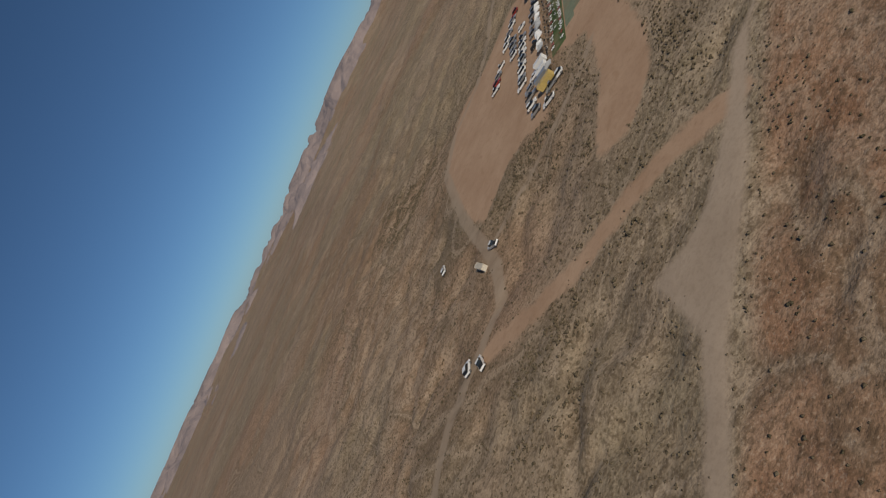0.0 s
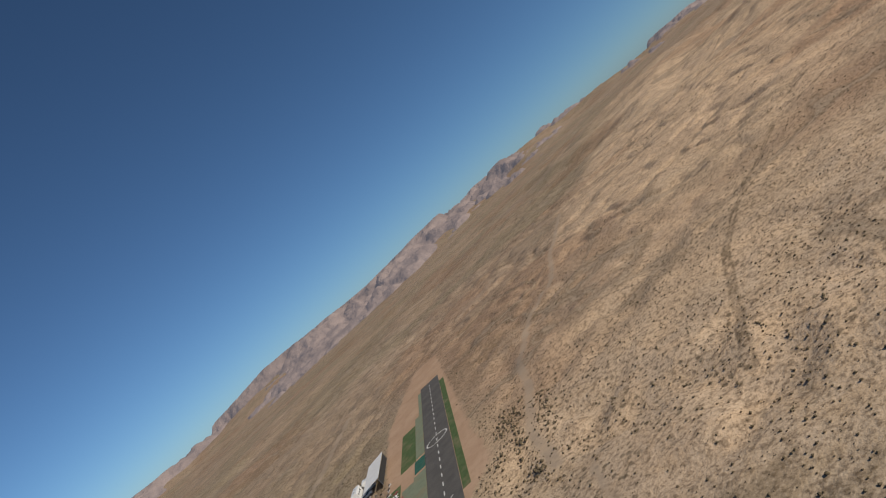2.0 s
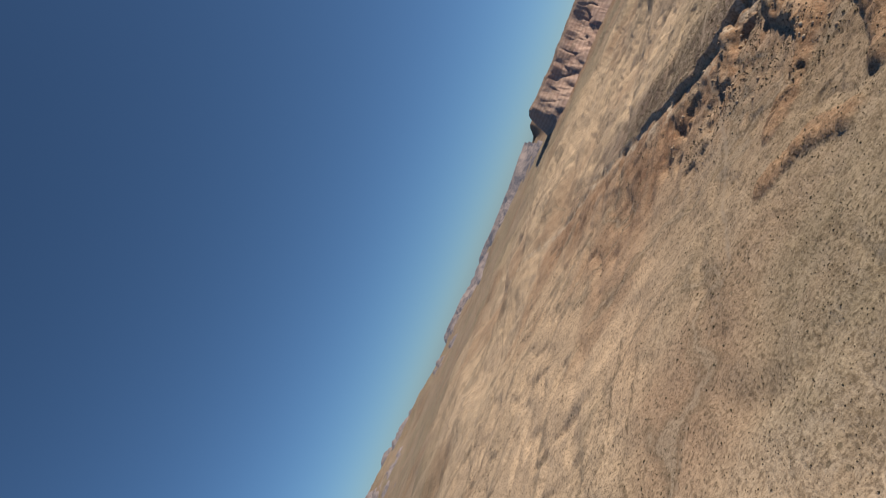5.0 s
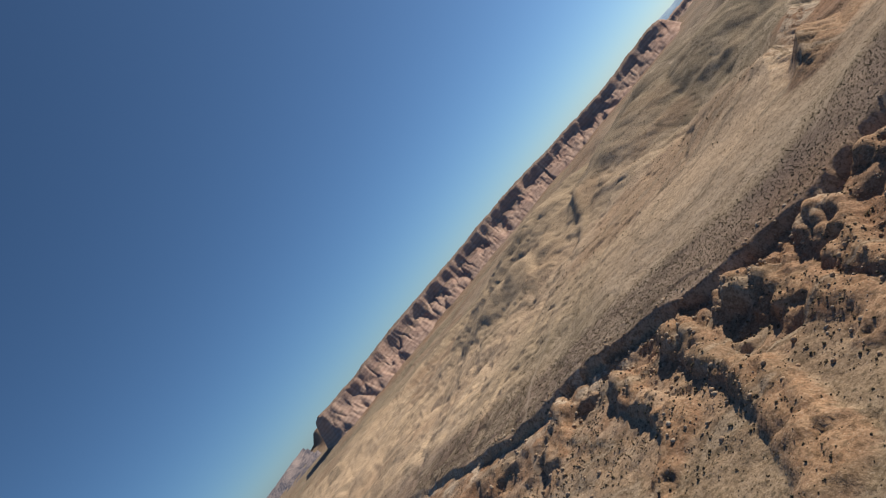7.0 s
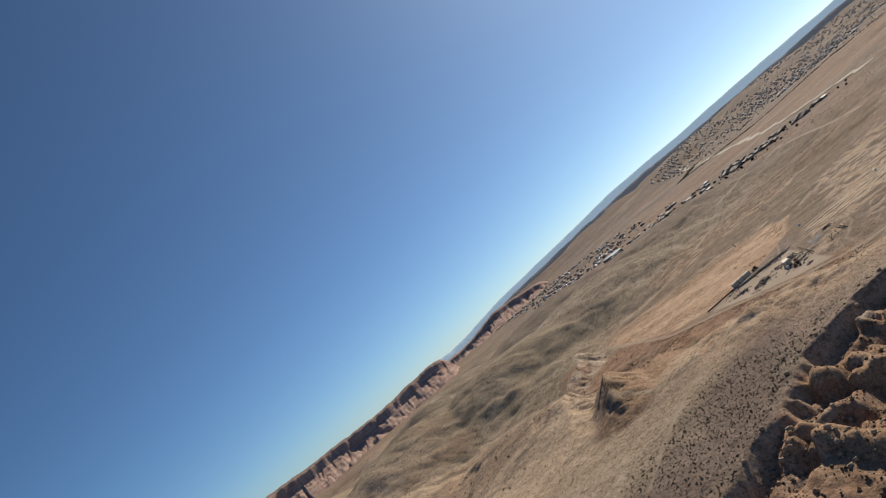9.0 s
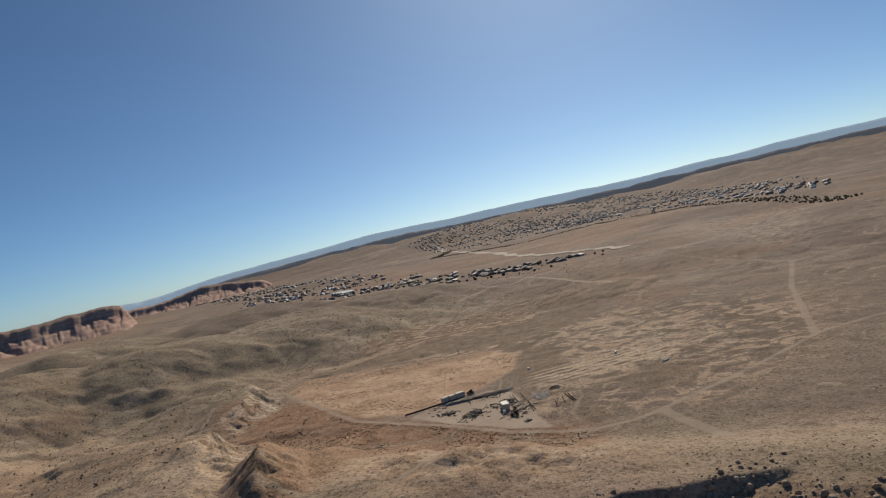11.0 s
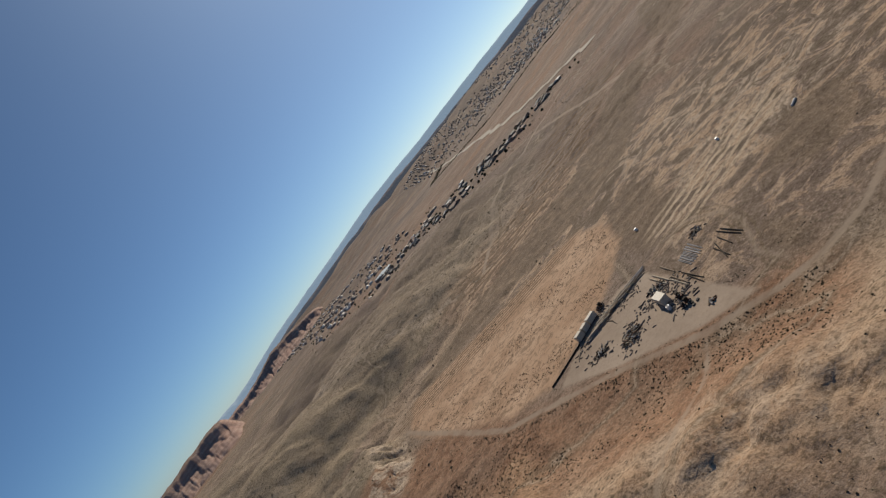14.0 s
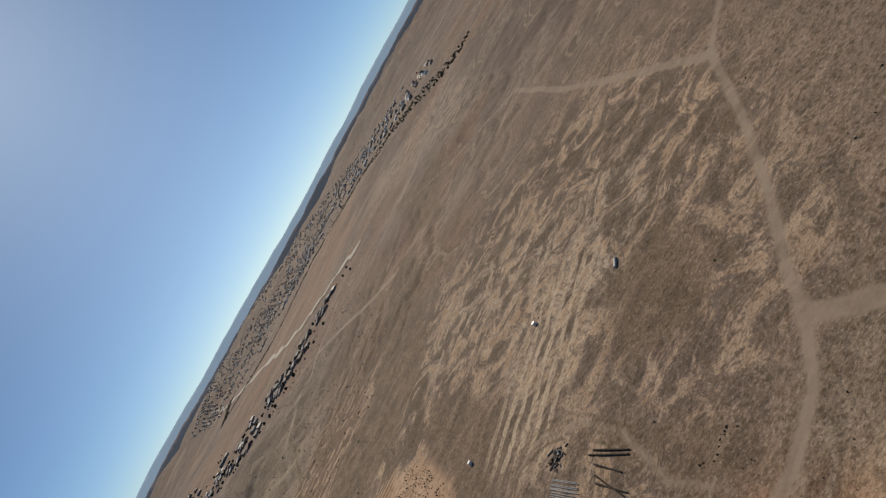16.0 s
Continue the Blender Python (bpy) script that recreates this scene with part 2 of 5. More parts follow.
def line_distance(x, y, line):
    best = np.full(np.shape(x), 1e9)
    for (ax, ay), (bx, by) in zip(line, line[1:]):
        dx, dy = bx - ax, by - ay
        s = np.clip(((x - ax) * dx + (y - ay) * dy) / (dx * dx + dy * dy), 0, 1)
        best = np.minimum(best, np.hypot(x - ax - s * dx, y - ay - s * dy))
    return best


def line_along(x, y, line):
    """Distance from the line, and how far along it, 0 to 1."""
    best, part_way = np.full(np.shape(x), 1e9), np.zeros(np.shape(x))
    n = len(line) - 1
    for k, ((ax, ay), (bx, by)) in enumerate(zip(line, line[1:])):
        dx, dy = bx - ax, by - ay
        u = np.clip(((x - ax) * dx + (y - ay) * dy) / (dx * dx + dy * dy), 0, 1)
        d = np.hypot(x - ax - u * dx, y - ay - u * dy)
        part_way = np.where(d < best, (k + u) / n, part_way)
        best = np.minimum(best, d)
    return best, part_way


def creases(x, y, size, width, seed):
    """Branching drainage lines, 1 in the bed and 0 on the banks."""
    wx = x + size * 0.5 * (fbm(x, y, size * 0.8, 3, seed + 5) - 0.5)
    wy = y + size * 0.5 * (fbm(x, y, size * 0.8, 3, seed + 6) - 0.5)
    return np.clip(1 - np.abs(fbm(wx, wy, size, 3, seed, 0.45) - 0.5) / width, 0, 1)


def area_distance(x, y, ring):
    """Metres inside the outline (negative outside)."""
    inside = np.zeros(np.shape(x), bool)
    for (ax, ay), (bx, by) in zip(ring, ring[1:] + ring[:1]):
        if ay != by:
            inside ^= ((ay > y) != (by > y)) & (x < (bx - ax) * (y - ay) / (by - ay) + ax)
    d = line_distance(x, y, ring + ring[:1])
    return np.where(inside, d, -d)


def knobs(x, y, long, wide, seed):
    """Rounded humps, 0 to 1, drawn out across the canyon's rim."""
    u, v = (-0.76 * x + 0.65 * y) / long, (0.65 * x + 0.76 * y) / wide
    iu, iv = np.floor(u).astype(np.int64), np.floor(v).astype(np.int64)
    best = np.zeros(np.shape(x))
    for du in (-1, 0, 1):
        for dv in (-1, 0, 1):
            pu = iu + du + 0.15 + 0.7 * lattice(iu + du, iv + dv, seed)
            pv = iv + dv + 0.15 + 0.7 * lattice(iu + du, iv + dv, seed + 50)
            size = 0.45 + 0.4 * lattice(iu + du, iv + dv, seed + 90)
            best = np.maximum(best, size * np.sqrt(np.clip(1 - ((u - pu) ** 2 + (v - pv) ** 2) / size ** 2, 0, 1)))
    return best


def rim_side(x, y):
    """Metres from the canyon's rim, positive on the plateau."""
    ring = RIM + [(1267, -400), (279, -400)]
    return area_distance(x, y, ring)


PADS = [
    [(36, 302), (62, 319), (80, 310), (115, 313), (116, 290), (90, 243), (60, 210), (52, 193), (44, 184), (39, 198), (31, 203), (11, 200), (10, 213), (22, 273)],
    [(227, 392), (238, 381), (187, 310), (131, 232), (109, 199), (92, 194), (80, 179), (75, 163), (63, 145), (52, 132), (37, 129), (29, 135), (37, 145), (53, 158),
     (65, 175), (71, 187), (68, 200), (86, 232), (104, 251), (129, 288), (156, 324)],
]
FIELDS = [[(400, -278), (402, -252), (410, -235), (422, -217), (440, -217), (459, -226), (500, -246), (536, -270), (552, -303), (500, -312), (462, -320), (436, -326), (412, -308)]]
GREYS = [
    [(60, 104), (54, 102), (40, 94), (29, 86), (19, 81), (4, 74), (-12, 62), (-50, 38), (-54, 44), (-14, 66), (3, 79), (8, 97), (13, 92), (22, 91), (38, 97), (49, 103)],
    [(418, -212), (386, -200), (365, -194), (350, -193), (363, -210), (387, -241), (397, -243), (412, -228)],
]
WASH = [(98, 166), (114, 188), (138, 208), (160, 232), (202, 261), (242, 277), (300, 322), (420, 400)]
ROADS = [  # half width, line
    (2.4, [(220, 480), (130, 370), (73, 309), (47, 308), (27, 287), (11, 228), (3, 185), (0, 171), (-7, 158), (-18, 155), (-36, 155), (-51, 145), (-130, 95)]),
    (1.4, [(4, 184), (23, 180), (39, 176), (57, 175), (68, 178)]),
    (0.7, [(225, 150), (263, 127), (284, 105), (316, 97), (344, 86), (390, 73), (450, 49), (477, 35), (562, -20), (772, -157)]),
    (0.7, [(355, -60), (363, -82), (370, -106), (371, -136), (368, -150), (364, -172), (365, -190)]),
    (1.2, [(540, -274), (460, -222), (443, -212), (424, -208), (389, -199), (365, -191), (345, -189), (334, -191), (325, -196), (318, -205), (314, -213), (303, -231), (290, -255), (276, -286), (265, -297), (235, -320)]),
    (1.8, [(318, -205), (311, -195), (295, -178)]),
    (1.5, [(276, -287), (278, -303), (282, -341), (288, -400), (291, -503), (333, -563), (433, -721), (481, -762), (568, -880)]),
    (1.6, [(532, -407), (559, -527), (559, -681), (557, -832)]),
    (0.6, [(379, -249), (369, -250), (357, -239), (351, -226), (350, -218), (349, -208), (342, -197)]),
    (0.8, [(59, 111), (72, 125), (80, 137), (95, 154)]),
    (1.5, WASH),
    (3.0, [(425, -539), (560, -690), (700, -800)]),
]
TURNED = [
    [(541, -280), (508, -325), (460, -340), (425, -350), (404, -370), (395, -530), (425, -539), (449, -421), (502, -381), (565, -327)],
    [(405, -330), (386, -305), (374, -273), (377, -258), (387, -254), (404, -276), (411, -306)],
    [(347, -218), (340, -213), (334, -199), (337, -195), (343, -197), (347, -205)],
    [(316, -230), (330, -226), (342, -240), (338, -262), (322, -268), (312, -250)],
    [(398, -562), (427, -773), (353, -676), (374, -502)],
    [(480, -374), (432, -426), (419, -374), (444, -354)],
]
THICKETS = [
    [(8, 128), (28, 126), (31, 108), (8, 108), (-21, 100), (-32, 117), (-18, 130)],
    [(106, 194), (97, 198), (78, 183), (70, 158), (80, 158)],
    [(56, 190), (66, 183), (40, 143), (32, 140), (26, 162), (9, 183), (5, 207), (25, 195), (42, 204)],
    [(73, 161), (57, 139), (45, 126), (50, 108), (75, 139)],
    [(130, 215), (118, 205), (96, 172), (104, 168), (134, 200)],
    [(-10, 330), (30, 320), (40, 350), (10, 420), (-20, 400)],
]
RUTS = [[(382, -244), (375, -253), (366, -251), (359, -244), (352, -231), (349, -220), (348, -206), (346, -199), (342, -194)], [(388, -255), (377, -250), (367, -247), (360, -240), (354, -228), (352, -216)],
        [(195, 256), (215, 259), (229, 249), (226, 217), (278, 202), (289, 180), (350, 160)], [(108, 125), (145, 142), (168, 152), (223, 162), (272, 168), (313, 153)],
        [(548, -668), (551, -521), (521, -409)], [(418, -160), (450, -150), (485, -178), (520, -190)]]
OLIVES = [[(430, 58), (360, 40), (278, 60), (205, 92), (236, 120), (388, 125)], [(-46, 321), (-20, 254), (-36, 189), (-70, 220), (-75, 301)]]
HILLS = [(735, -330, 30, 190), (800, -250, 36, 210), (690, -440, 26, 180), (670, -540, 20, 150), (900, -160, 36, 230), (1000, -420, 30, 240), (930, -580, 24, 200)]  # x, y, rise, half width
DIRT_TRACK = [(-20, 151), (-5, 135), (7, 123), (21, 116), (32, 107), (40, 96)]



def skyline(az):
    """The horizon's angle of rise, in degrees, by azimuth in degrees."""
    known = [(-60, 0.6), (-25, 0.4), (-13, 0.4), (-6, 0.5), (2, 0.8), (5, 0.9), (10, 0.6), (14, 0.95), (19, 1.5), (24, 1.2), (30, 1.0), (35, 1.2), (38, 1.35), (43, 1.0), (47, 1.4), (52, 1.0), (56, 0.75), (60, 0.2), (62, 0.2), (66, 0.0),
             (73, 0.1), (79.6, 0.35), (80.4, 1.2), (90, 1.2), (99, 0.9), (105, 0.8), (116, 0.8), (122, 0.7), (126, 0.1), (132, 0.8), (139, 1.2), (145, 1.5), (152, 1.4), (160, 1.4), (170, 1.3),
             (180, 1.5), (190, 1.4), (230, 0.8), (300, 0.6)]
    return np.interp((az + 60) % 360 - 60, [k[0] for k in known], [k[1] for k in known])


CX, CY = 300.0, -30.0


def land(x, y):
    """Height of the ground, the make-up of its surface, and how bare of plants it is."""
    r = np.hypot(x - CX, y - CY)
    az = np.degrees(np.arctan2(x - CX, y - CY))
    pad = np.maximum(np.max([area_distance(x, y, p) for p in PADS], axis=0), 3.2 - line_distance(x, y, DIRT_TRACK))
    field = area_distance(x, y, FIELDS[0])
    grey = np.max([area_distance(x, y, p) for p in GREYS], axis=0)
    turned = np.max([area_distance(x, y, p) for p in TURNED], axis=0)
    ruts = np.min([line_distance(x, y, line) for line in RUTS], axis=0)
    road = np.max([w - line_distance(x, y, line) for w, line in ROADS], axis=0)
    flat = np.maximum.reduce([ease(pad, -18, -3), ease(grey, -10, 2), ease(field, -15, 5) * 0.8, ease(road, -9, 0) * 0.5])
    base = -6 * ease(y, -150, -185) * ease(r, 900, 500) + 11 * np.exp(-((x - 815) / 230) ** 2 - ((y + 690) / 150) ** 2)
    # the canyon's rim, with weathered knobs and fins of rock below it
    side = rim_side(x, y)
    along = ease(x, 950, 470) * ease(y, -150, -118) * ease(x, 170, 262)
    crag = fbm(x, y, 22, 4, 5) - 0.5 + 0.35 * (fbm(x, y, 5, 2, 6) - 0.5)
    rim = side + 9 * crag + 3 * (fbm(x, y, 9, 2, 4) - 0.5)
    below = np.clip(-side, 0, None)
    near = np.exp(-np.clip(below - 25, 0, None) / 40) * ease(side, 2, -3)
    west = ease(x, 500, 390)
    low = -((1.0 + 1.9 * west) * ease(-rim, -0.2, 0.5) + (0.4 + 0.6 * west) * ease(-rim, 1.4, 2.0) + 5 * ease(-rim, 0, 75)) * along * np.exp(-np.clip(below - 40, 0, None) / 140)
    top = (0.9 + 1.3 * west) * along * ease(rim, -0.5, 1.5) * np.exp(-np.clip(side, 0, None) / 90) + 0.5 * along * ease(np.abs(rim - 11 - 6 * crag), 1.2, 0.2)
    domes = np.maximum(knobs(x, y, 8.5, 5.5, 5), 0.75 * knobs(x, y, 5, 3.4, 6))
    fins, spur = 0, 0
    for high, foot, wide, line in FINS:
        d, u = line_along(x + 5 * (fbm(x, y, 12, 3, 7) - 0.5), y + 5 * (fbm(x, y, 12, 3, 8) - 0.5), line)
        body = np.sqrt(np.clip(1 - (d / (wide * (0.35 + 0.75 * fbm(x, y, 15, 2, 9)))) ** 2, 0, 1))
        fins = np.maximum(fins, body * 0.66 * (high + (foot - high) * u) * (0.3 + 0.95 * domes))
        spur = np.maximum(spur, body)
    fins = fins * ease(rim, 1.0, -1.5) + domes * 3.0 * near * along * ease(below, 0, 4) * ease(below, 24, 10) * west
    rills = 0.9 * (1 - np.abs(fbm(x, y, 8, 3, 15) - 0.5) * 4) * near * along * ease(below, 3, 10)
    pits = -2.6 * ease(fbm(x, y, 13, 2, 16), 0.66, 0.74) * near * along * ease(below, 4, 12) * west
    fins = fins + rills + pits - 0.8 * creases(x, y, 12, 0.05, 11) * ease(spur, 0.15, 0.5)
    gullies = -1.4 * ease(1 - np.abs(fbm(x, y, 34, 4, 14) - 0.5) * 7, 0.2, 1.0) * ease(r, 150, 260) * ease(r, 1300, 700) * (1 - 0.8 * ease(y, -190, -225) * ease(y, -480, -400))
    # drainage cut into the slopes between the rim and the mesas
    cut = creases(x, y, 150, 0.15, 141) * 4.5 + creases(x, y, 52, 0.14, 142) * 1.5 + creases(x, y, 21, 0.14, 143) * 0.45 * ease(r, 1100, 500)
    gullies = gullies - cut * ease(r, 240, 420) * ease(r, 2300, 1500) * (0.12 + 0.88 * ease(np.cos(np.radians(az - 100)), 0.45, 0.8)) * ease(side, -40, 60)
    gullies = gullies - 0.6 * (creases(x, y, 75, 0.06, 144) * 1.6 + creases(x, y, 30, 0.06, 145) * 0.7) * ease(az, 110, 70) * ease(az, -90, -40)
    # lower scarps of pale clay
    steps, face = 0, 0
    for line, much in zip(SCARPS, (1.0, 1.0, 0.3)):
        s = area_distance(x, y, line + [(line[-1][0] + 250, line[-1][1]), (line[0][0] + 250, line[0][1] + 150), (line[0][0] + 10, line[0][1] + 150)]) + 7 * (fbm(x, y, 21, 3, 18) - 0.5) + 3 * (fbm(x, y, 5, 2, 20) - 0.5)
        far_off, u = line_along(x, y, line)
        much = much * ease(y, line[0][1] + 12, line[0][1] - 70) * ease(u, 1.0, 0.9)
        # pale clay faces, whitened further in place of sunlight they miss
        face = face + much * ease(s, -17, -10) * ease(s, 4, 1) * ease(far_off, 90, 40)
        steps = steps + much * (2.2 * ease(s, -0.6, 0.6) + 7.0 * ease(s, -13, 0) - 2.2 * ease(s, -14, -6) * ease(s, 1, -1) * creases(x, y, 8, 0.10, 19)) * ease(s, 190, 20) * ease(far_off, 120, 40)
    for hx, hy, peak, wide in HILLS:
        d = np.hypot(x - hx, y - hy) * (0.65 + 0.7 * fbm(x, y, 110, 4, 25))
        steps = np.maximum(steps, peak * (ease(d, wide, wide * 0.1) - 0.05 * ease(d, wide, wide * 0.6) * ease(d, 0, wide * 0.4) * ease(1 - np.abs(fbm(x, y, 75, 4, 27) - 0.5) * 6, 0, 1)))
    mounds_at = np.exp(-((x - 356) / 38) ** 2 - ((y + 146) / 20) ** 2)
    mounds = mounds_at * (2.2 + 3.4 * knobs(x, y, 24, 14, 21) + 1.5 * knobs(x, y, 10, 6, 22) - 0.8 * creases(x, y, 14, 0.08, 23) - 0.35 * creases(x, y, 6, 0.1, 24))
    knob, knob_d = 0, np.full(np.shape(x), 99.0)
    for high, wide, line in ((11.5, 14, [(403, -118), (412, -129), (426, -144), (437, -160)]), (3.2, 9, [(433, -188), (416, -168), (412, -156), (408, -143)])):
        d, u = line_along(x + 6 * (fbm(x, y, 14, 3, 26) - 0.5), y + 6 * (fbm(x, y, 14, 3, 27) - 0.5), line)
        rise = high * np.sin(np.pi * (0.12 + 0.76 * u)) * np.clip(1 - d / wide, 0, 1)
        knob = np.maximum(knob, rise - 0.22 * rise * creases(x, y, 7, 0.1, 28))
        knob_d = np.minimum(knob_d, d * 15 / wide)
    roll = (fbm(x, y, 150, 4, 31) - 0.5) * 9 * ease(r, 150, 800) + (fbm(x, y, 45, 4, 33) - 0.5) * (3.0 - 2.0 * ease(y, -190, -225) * ease(y, -480, -400))
    fine = (fbm(x, y, 9, 3, 41) - 0.5) * 0.6 + (fbm(x, y, 3.4, 2, 43) - 0.5) * 0.35
    hills = (fbm(x, y, 420, 4, 51) - 0.42) * 60 * ease(r, 330, 1100) * ease(r, 1700, 1000)
    hills = hills - 5 * ease(1 - np.abs(fbm(x, y, 260, 4, 53) - 0.5) * 5, 0.1, 1.0) * ease(r, 330, 700) * ease(r, 2600, 1800)
    hills = hills * (0.10 + 0.90 * ease(np.cos(np.radians(az - 90)), 0.35, 0.85) + 0.3 * ease(np.cos(np.radians(az - 5)), 0.2, 0.7))
    valley = ease(np.minimum(line_distance(x, y, VILLAGE), line_distance(x, y, RIVER) * 0.6), 230, 70)
    h = base + (roll + fine + gullies + mounds + hills) * (1 - flat) + low + top + fins + steps + knob
    h = h * (1 - valley) + valley * (-10 + 2 * (fbm(x, y, 60, 3, 35) - 0.5))
    # mesas and far ridges
    rise = skyline(az)
    mesa_az = ease(az, 78.5, 80) * ease(az, 127, 124)
    south = ease(np.cos(np.radians(az - 168)), 0.3, 0.8)
    far_z = 56 + r * np.tan(np.radians((rise - 0.95) * south + (rise * 0.85 - 0.6) * (1 - south)))
    far_w = ease(r, 3000, 4300)
    h = h * (1 - far_w) + far_w * (far_z + 60 * (fbm(x, y, 330, 5, 71) - 0.5))
    near_red = ease(0.55 * x + 70 - y, 0, 5) * ease(x, 80, 48) * ease(y, -40, -10)
    red = np.clip(near_red + mounds_at * 0.32 + 0.85 * ease(knob_d, 20, 10) + 0.55 * ease(spur, 0.1, 0.5) + 0.8 * mesa_az * ease(r, 1500, 2000) + near * along * 0.95
                  + 1.0 * ease(line_distance(x, y, [(350, -176), (420, -186), (520, -232)]), 28, 14)
                  + 0.45 * ease(fbm(x, y, 130, 3, 81), 0.55, 0.7)
                  + 0.5 * ease(y, -900, -1100) * ease(np.hypot(x - 1000, y + 1500), 700, 300), 0, 1)
    olive = np.max([area_distance(x, y, p) for p in OLIVES], axis=0)
    sage = np.clip(0.8 * ease(olive, -35, 18) + 0.85 * (steps > 3) * ease(x, 500, 560) + ease(fbm(x, y, 160, 3, 91), 0.45, 0.62) + ease(rim, 1, 4) * ease(side, 60, 30) * along, 0, 1) * (1 - near_red)
    pale = np.clip(0.75 * near * along * ease(below, 20, 4) * ease(fbm(x, y, 11, 3, 97), 0.46, 0.58) + 0.5 * mounds_at * ease(fbm(x, y, 16, 3, 98), 0.5, 0.62) + 0.9 * ease(np.abs(rim + 3), 9, 2) * ease(x, 400, 520) * ease(x, 1300, 900)
                   + 0.35 * ease(fbm(x, y, 90, 3, 95), 0.55, 0.7) + 1.1 * face
                   + 0.9 * ease(line_distance(x, y, [(325, -292), (345, -310), (365, -345), (400, -360)]), 34, 8)
                   + 0.8 * ease(line_distance(x, y, [(360, -283), (335, -268)]), 20, 6) + 0.6 * ease(area_distance(x, y, [(497, -1095), (469, -1234), (274, -1041), (278, -577), (345, -665)]), -20, 40), 0, 1)
    sand = np.clip(mounds_at + 0.9 * ease(line_distance(x, y, [(360, 120), (480, 180), (620, 300)]), 90, 40) + 0.9 * ease(x, 60, 110) * ease(y, 10, 60) * ease(y - 0.55 * x, 200, 120) * ease(r, 1500, 700) * (1 - 0.6 * red) + 0.6 * ease(side, 60, 120) * ease(y, -250, -150) * ease(r, 1400, 800), 0, 1)
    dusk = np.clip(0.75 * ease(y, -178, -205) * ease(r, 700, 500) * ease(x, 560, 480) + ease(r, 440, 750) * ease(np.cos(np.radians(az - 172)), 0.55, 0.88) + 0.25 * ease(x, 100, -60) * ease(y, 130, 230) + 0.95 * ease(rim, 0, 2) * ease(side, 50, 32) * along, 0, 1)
    flats = ease(line_distance(x, y, [(212, 80), (250, 55), (285, 45)]), 50, 20)
    sage = np.clip(sage + 0.9 * flats, 0, 1)
    sand = np.clip(sand + ease(line_distance(x, y, [(335, 66), (400, 90), (480, 120), (560, 190), (760, 330)]), 75, 30) * ease(-side, -1, 4), 0, 1) * (1 - 0.6 * ease(olive, -35, 18)) * (1 - 0.8 * flats)
    clear = np.maximum.reduce([0.9 * ease(olive, -2, 3) * (x < 100), ease(pad, -3, 1), ease(grey, -2, 1), ease(road, -1, 0.5), 0.93 * ease(field, -4, 1)])
    return h, dict(pad=np.clip(pad, -30, 30), field=np.clip(field, -30, 30), grey=np.clip(grey, -30, 30), road=np.clip(road, -20, 20),
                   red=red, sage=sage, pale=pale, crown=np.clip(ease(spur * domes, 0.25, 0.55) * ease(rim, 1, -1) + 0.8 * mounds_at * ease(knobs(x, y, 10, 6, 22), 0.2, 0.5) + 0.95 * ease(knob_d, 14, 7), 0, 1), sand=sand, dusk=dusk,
                   mottle=np.clip(ease(line_distance(x, y, [(335, -330), (400, -345), (440, -345), (500, -410)]), 95, 35) + 0.75 * ease(line_distance(x, y, [(345, -215), (320, -270)]), 60, 30), 0, 1) * ease(y, -195, -215),
                   turned=np.clip(turned, -30, 30), ruts=np.clip(ruts, 0, 20),
                   rows_a=ease(line_distance(x, y, [(336, -292), (360, -268), (382, -252)]), 20, 10) * ease(np.hypot(x - 356, y + 268), 36, 24),
                   rows_b=ease(line_distance(x, y, [(444, -322), (500, -302), (550, -292)]), 17, 10), rows_c=ease(line_distance(x, y, [(470, -620), (480, -470), (520, -420)]), 45, 30)), clear


def spaced(core, fines, lo, hi, grow):
    """Coordinates that are close together in the middle and spread out towards lo and hi; grow: how fast, each way."""
    out, v = [], core[0]
    while v < core[1]:
        out.append(v)
        v += min([2.6] + [step for a, b, step in fines if a <= v < b])
    ends = []
    for first, limit, way, rate in ((out[0], lo, -1, grow[0]), (out[-1], hi, 1, grow[1])):
        side, v, gap = [], first, 2.6
        while (limit - v) * way > 0:
            gap *= rate
            v += way * gap
            side.append(v if (limit - v) * way > 0 else limit)
        ends.append(side)
    return np.array(ends[0][::-1] + out + ends[1])


GRID = []


def on_ground(x, y, h=None):
    """Height of the built ground sheet, or the value there of another of its layers."""
    xs, ys = GRID[0][:2]
    h = GRID[0][2] if h is None else h
    i = np.clip(np.searchsorted(xs, x) - 1, 0, len(xs) - 2)
    j = np.clip(np.searchsorted(ys, y) - 1, 0, len(ys) - 2)
    u, v = (x - xs[i]) / (xs[i + 1] - xs[i]), (y - ys[j]) / (ys[j + 1] - ys[j])
    return (h[j, i] * (1 - u) + h[j, i + 1] * u) * (1 - v) + (h[j + 1, i] * (1 - u) + h[j + 1, i + 1] * u) * v


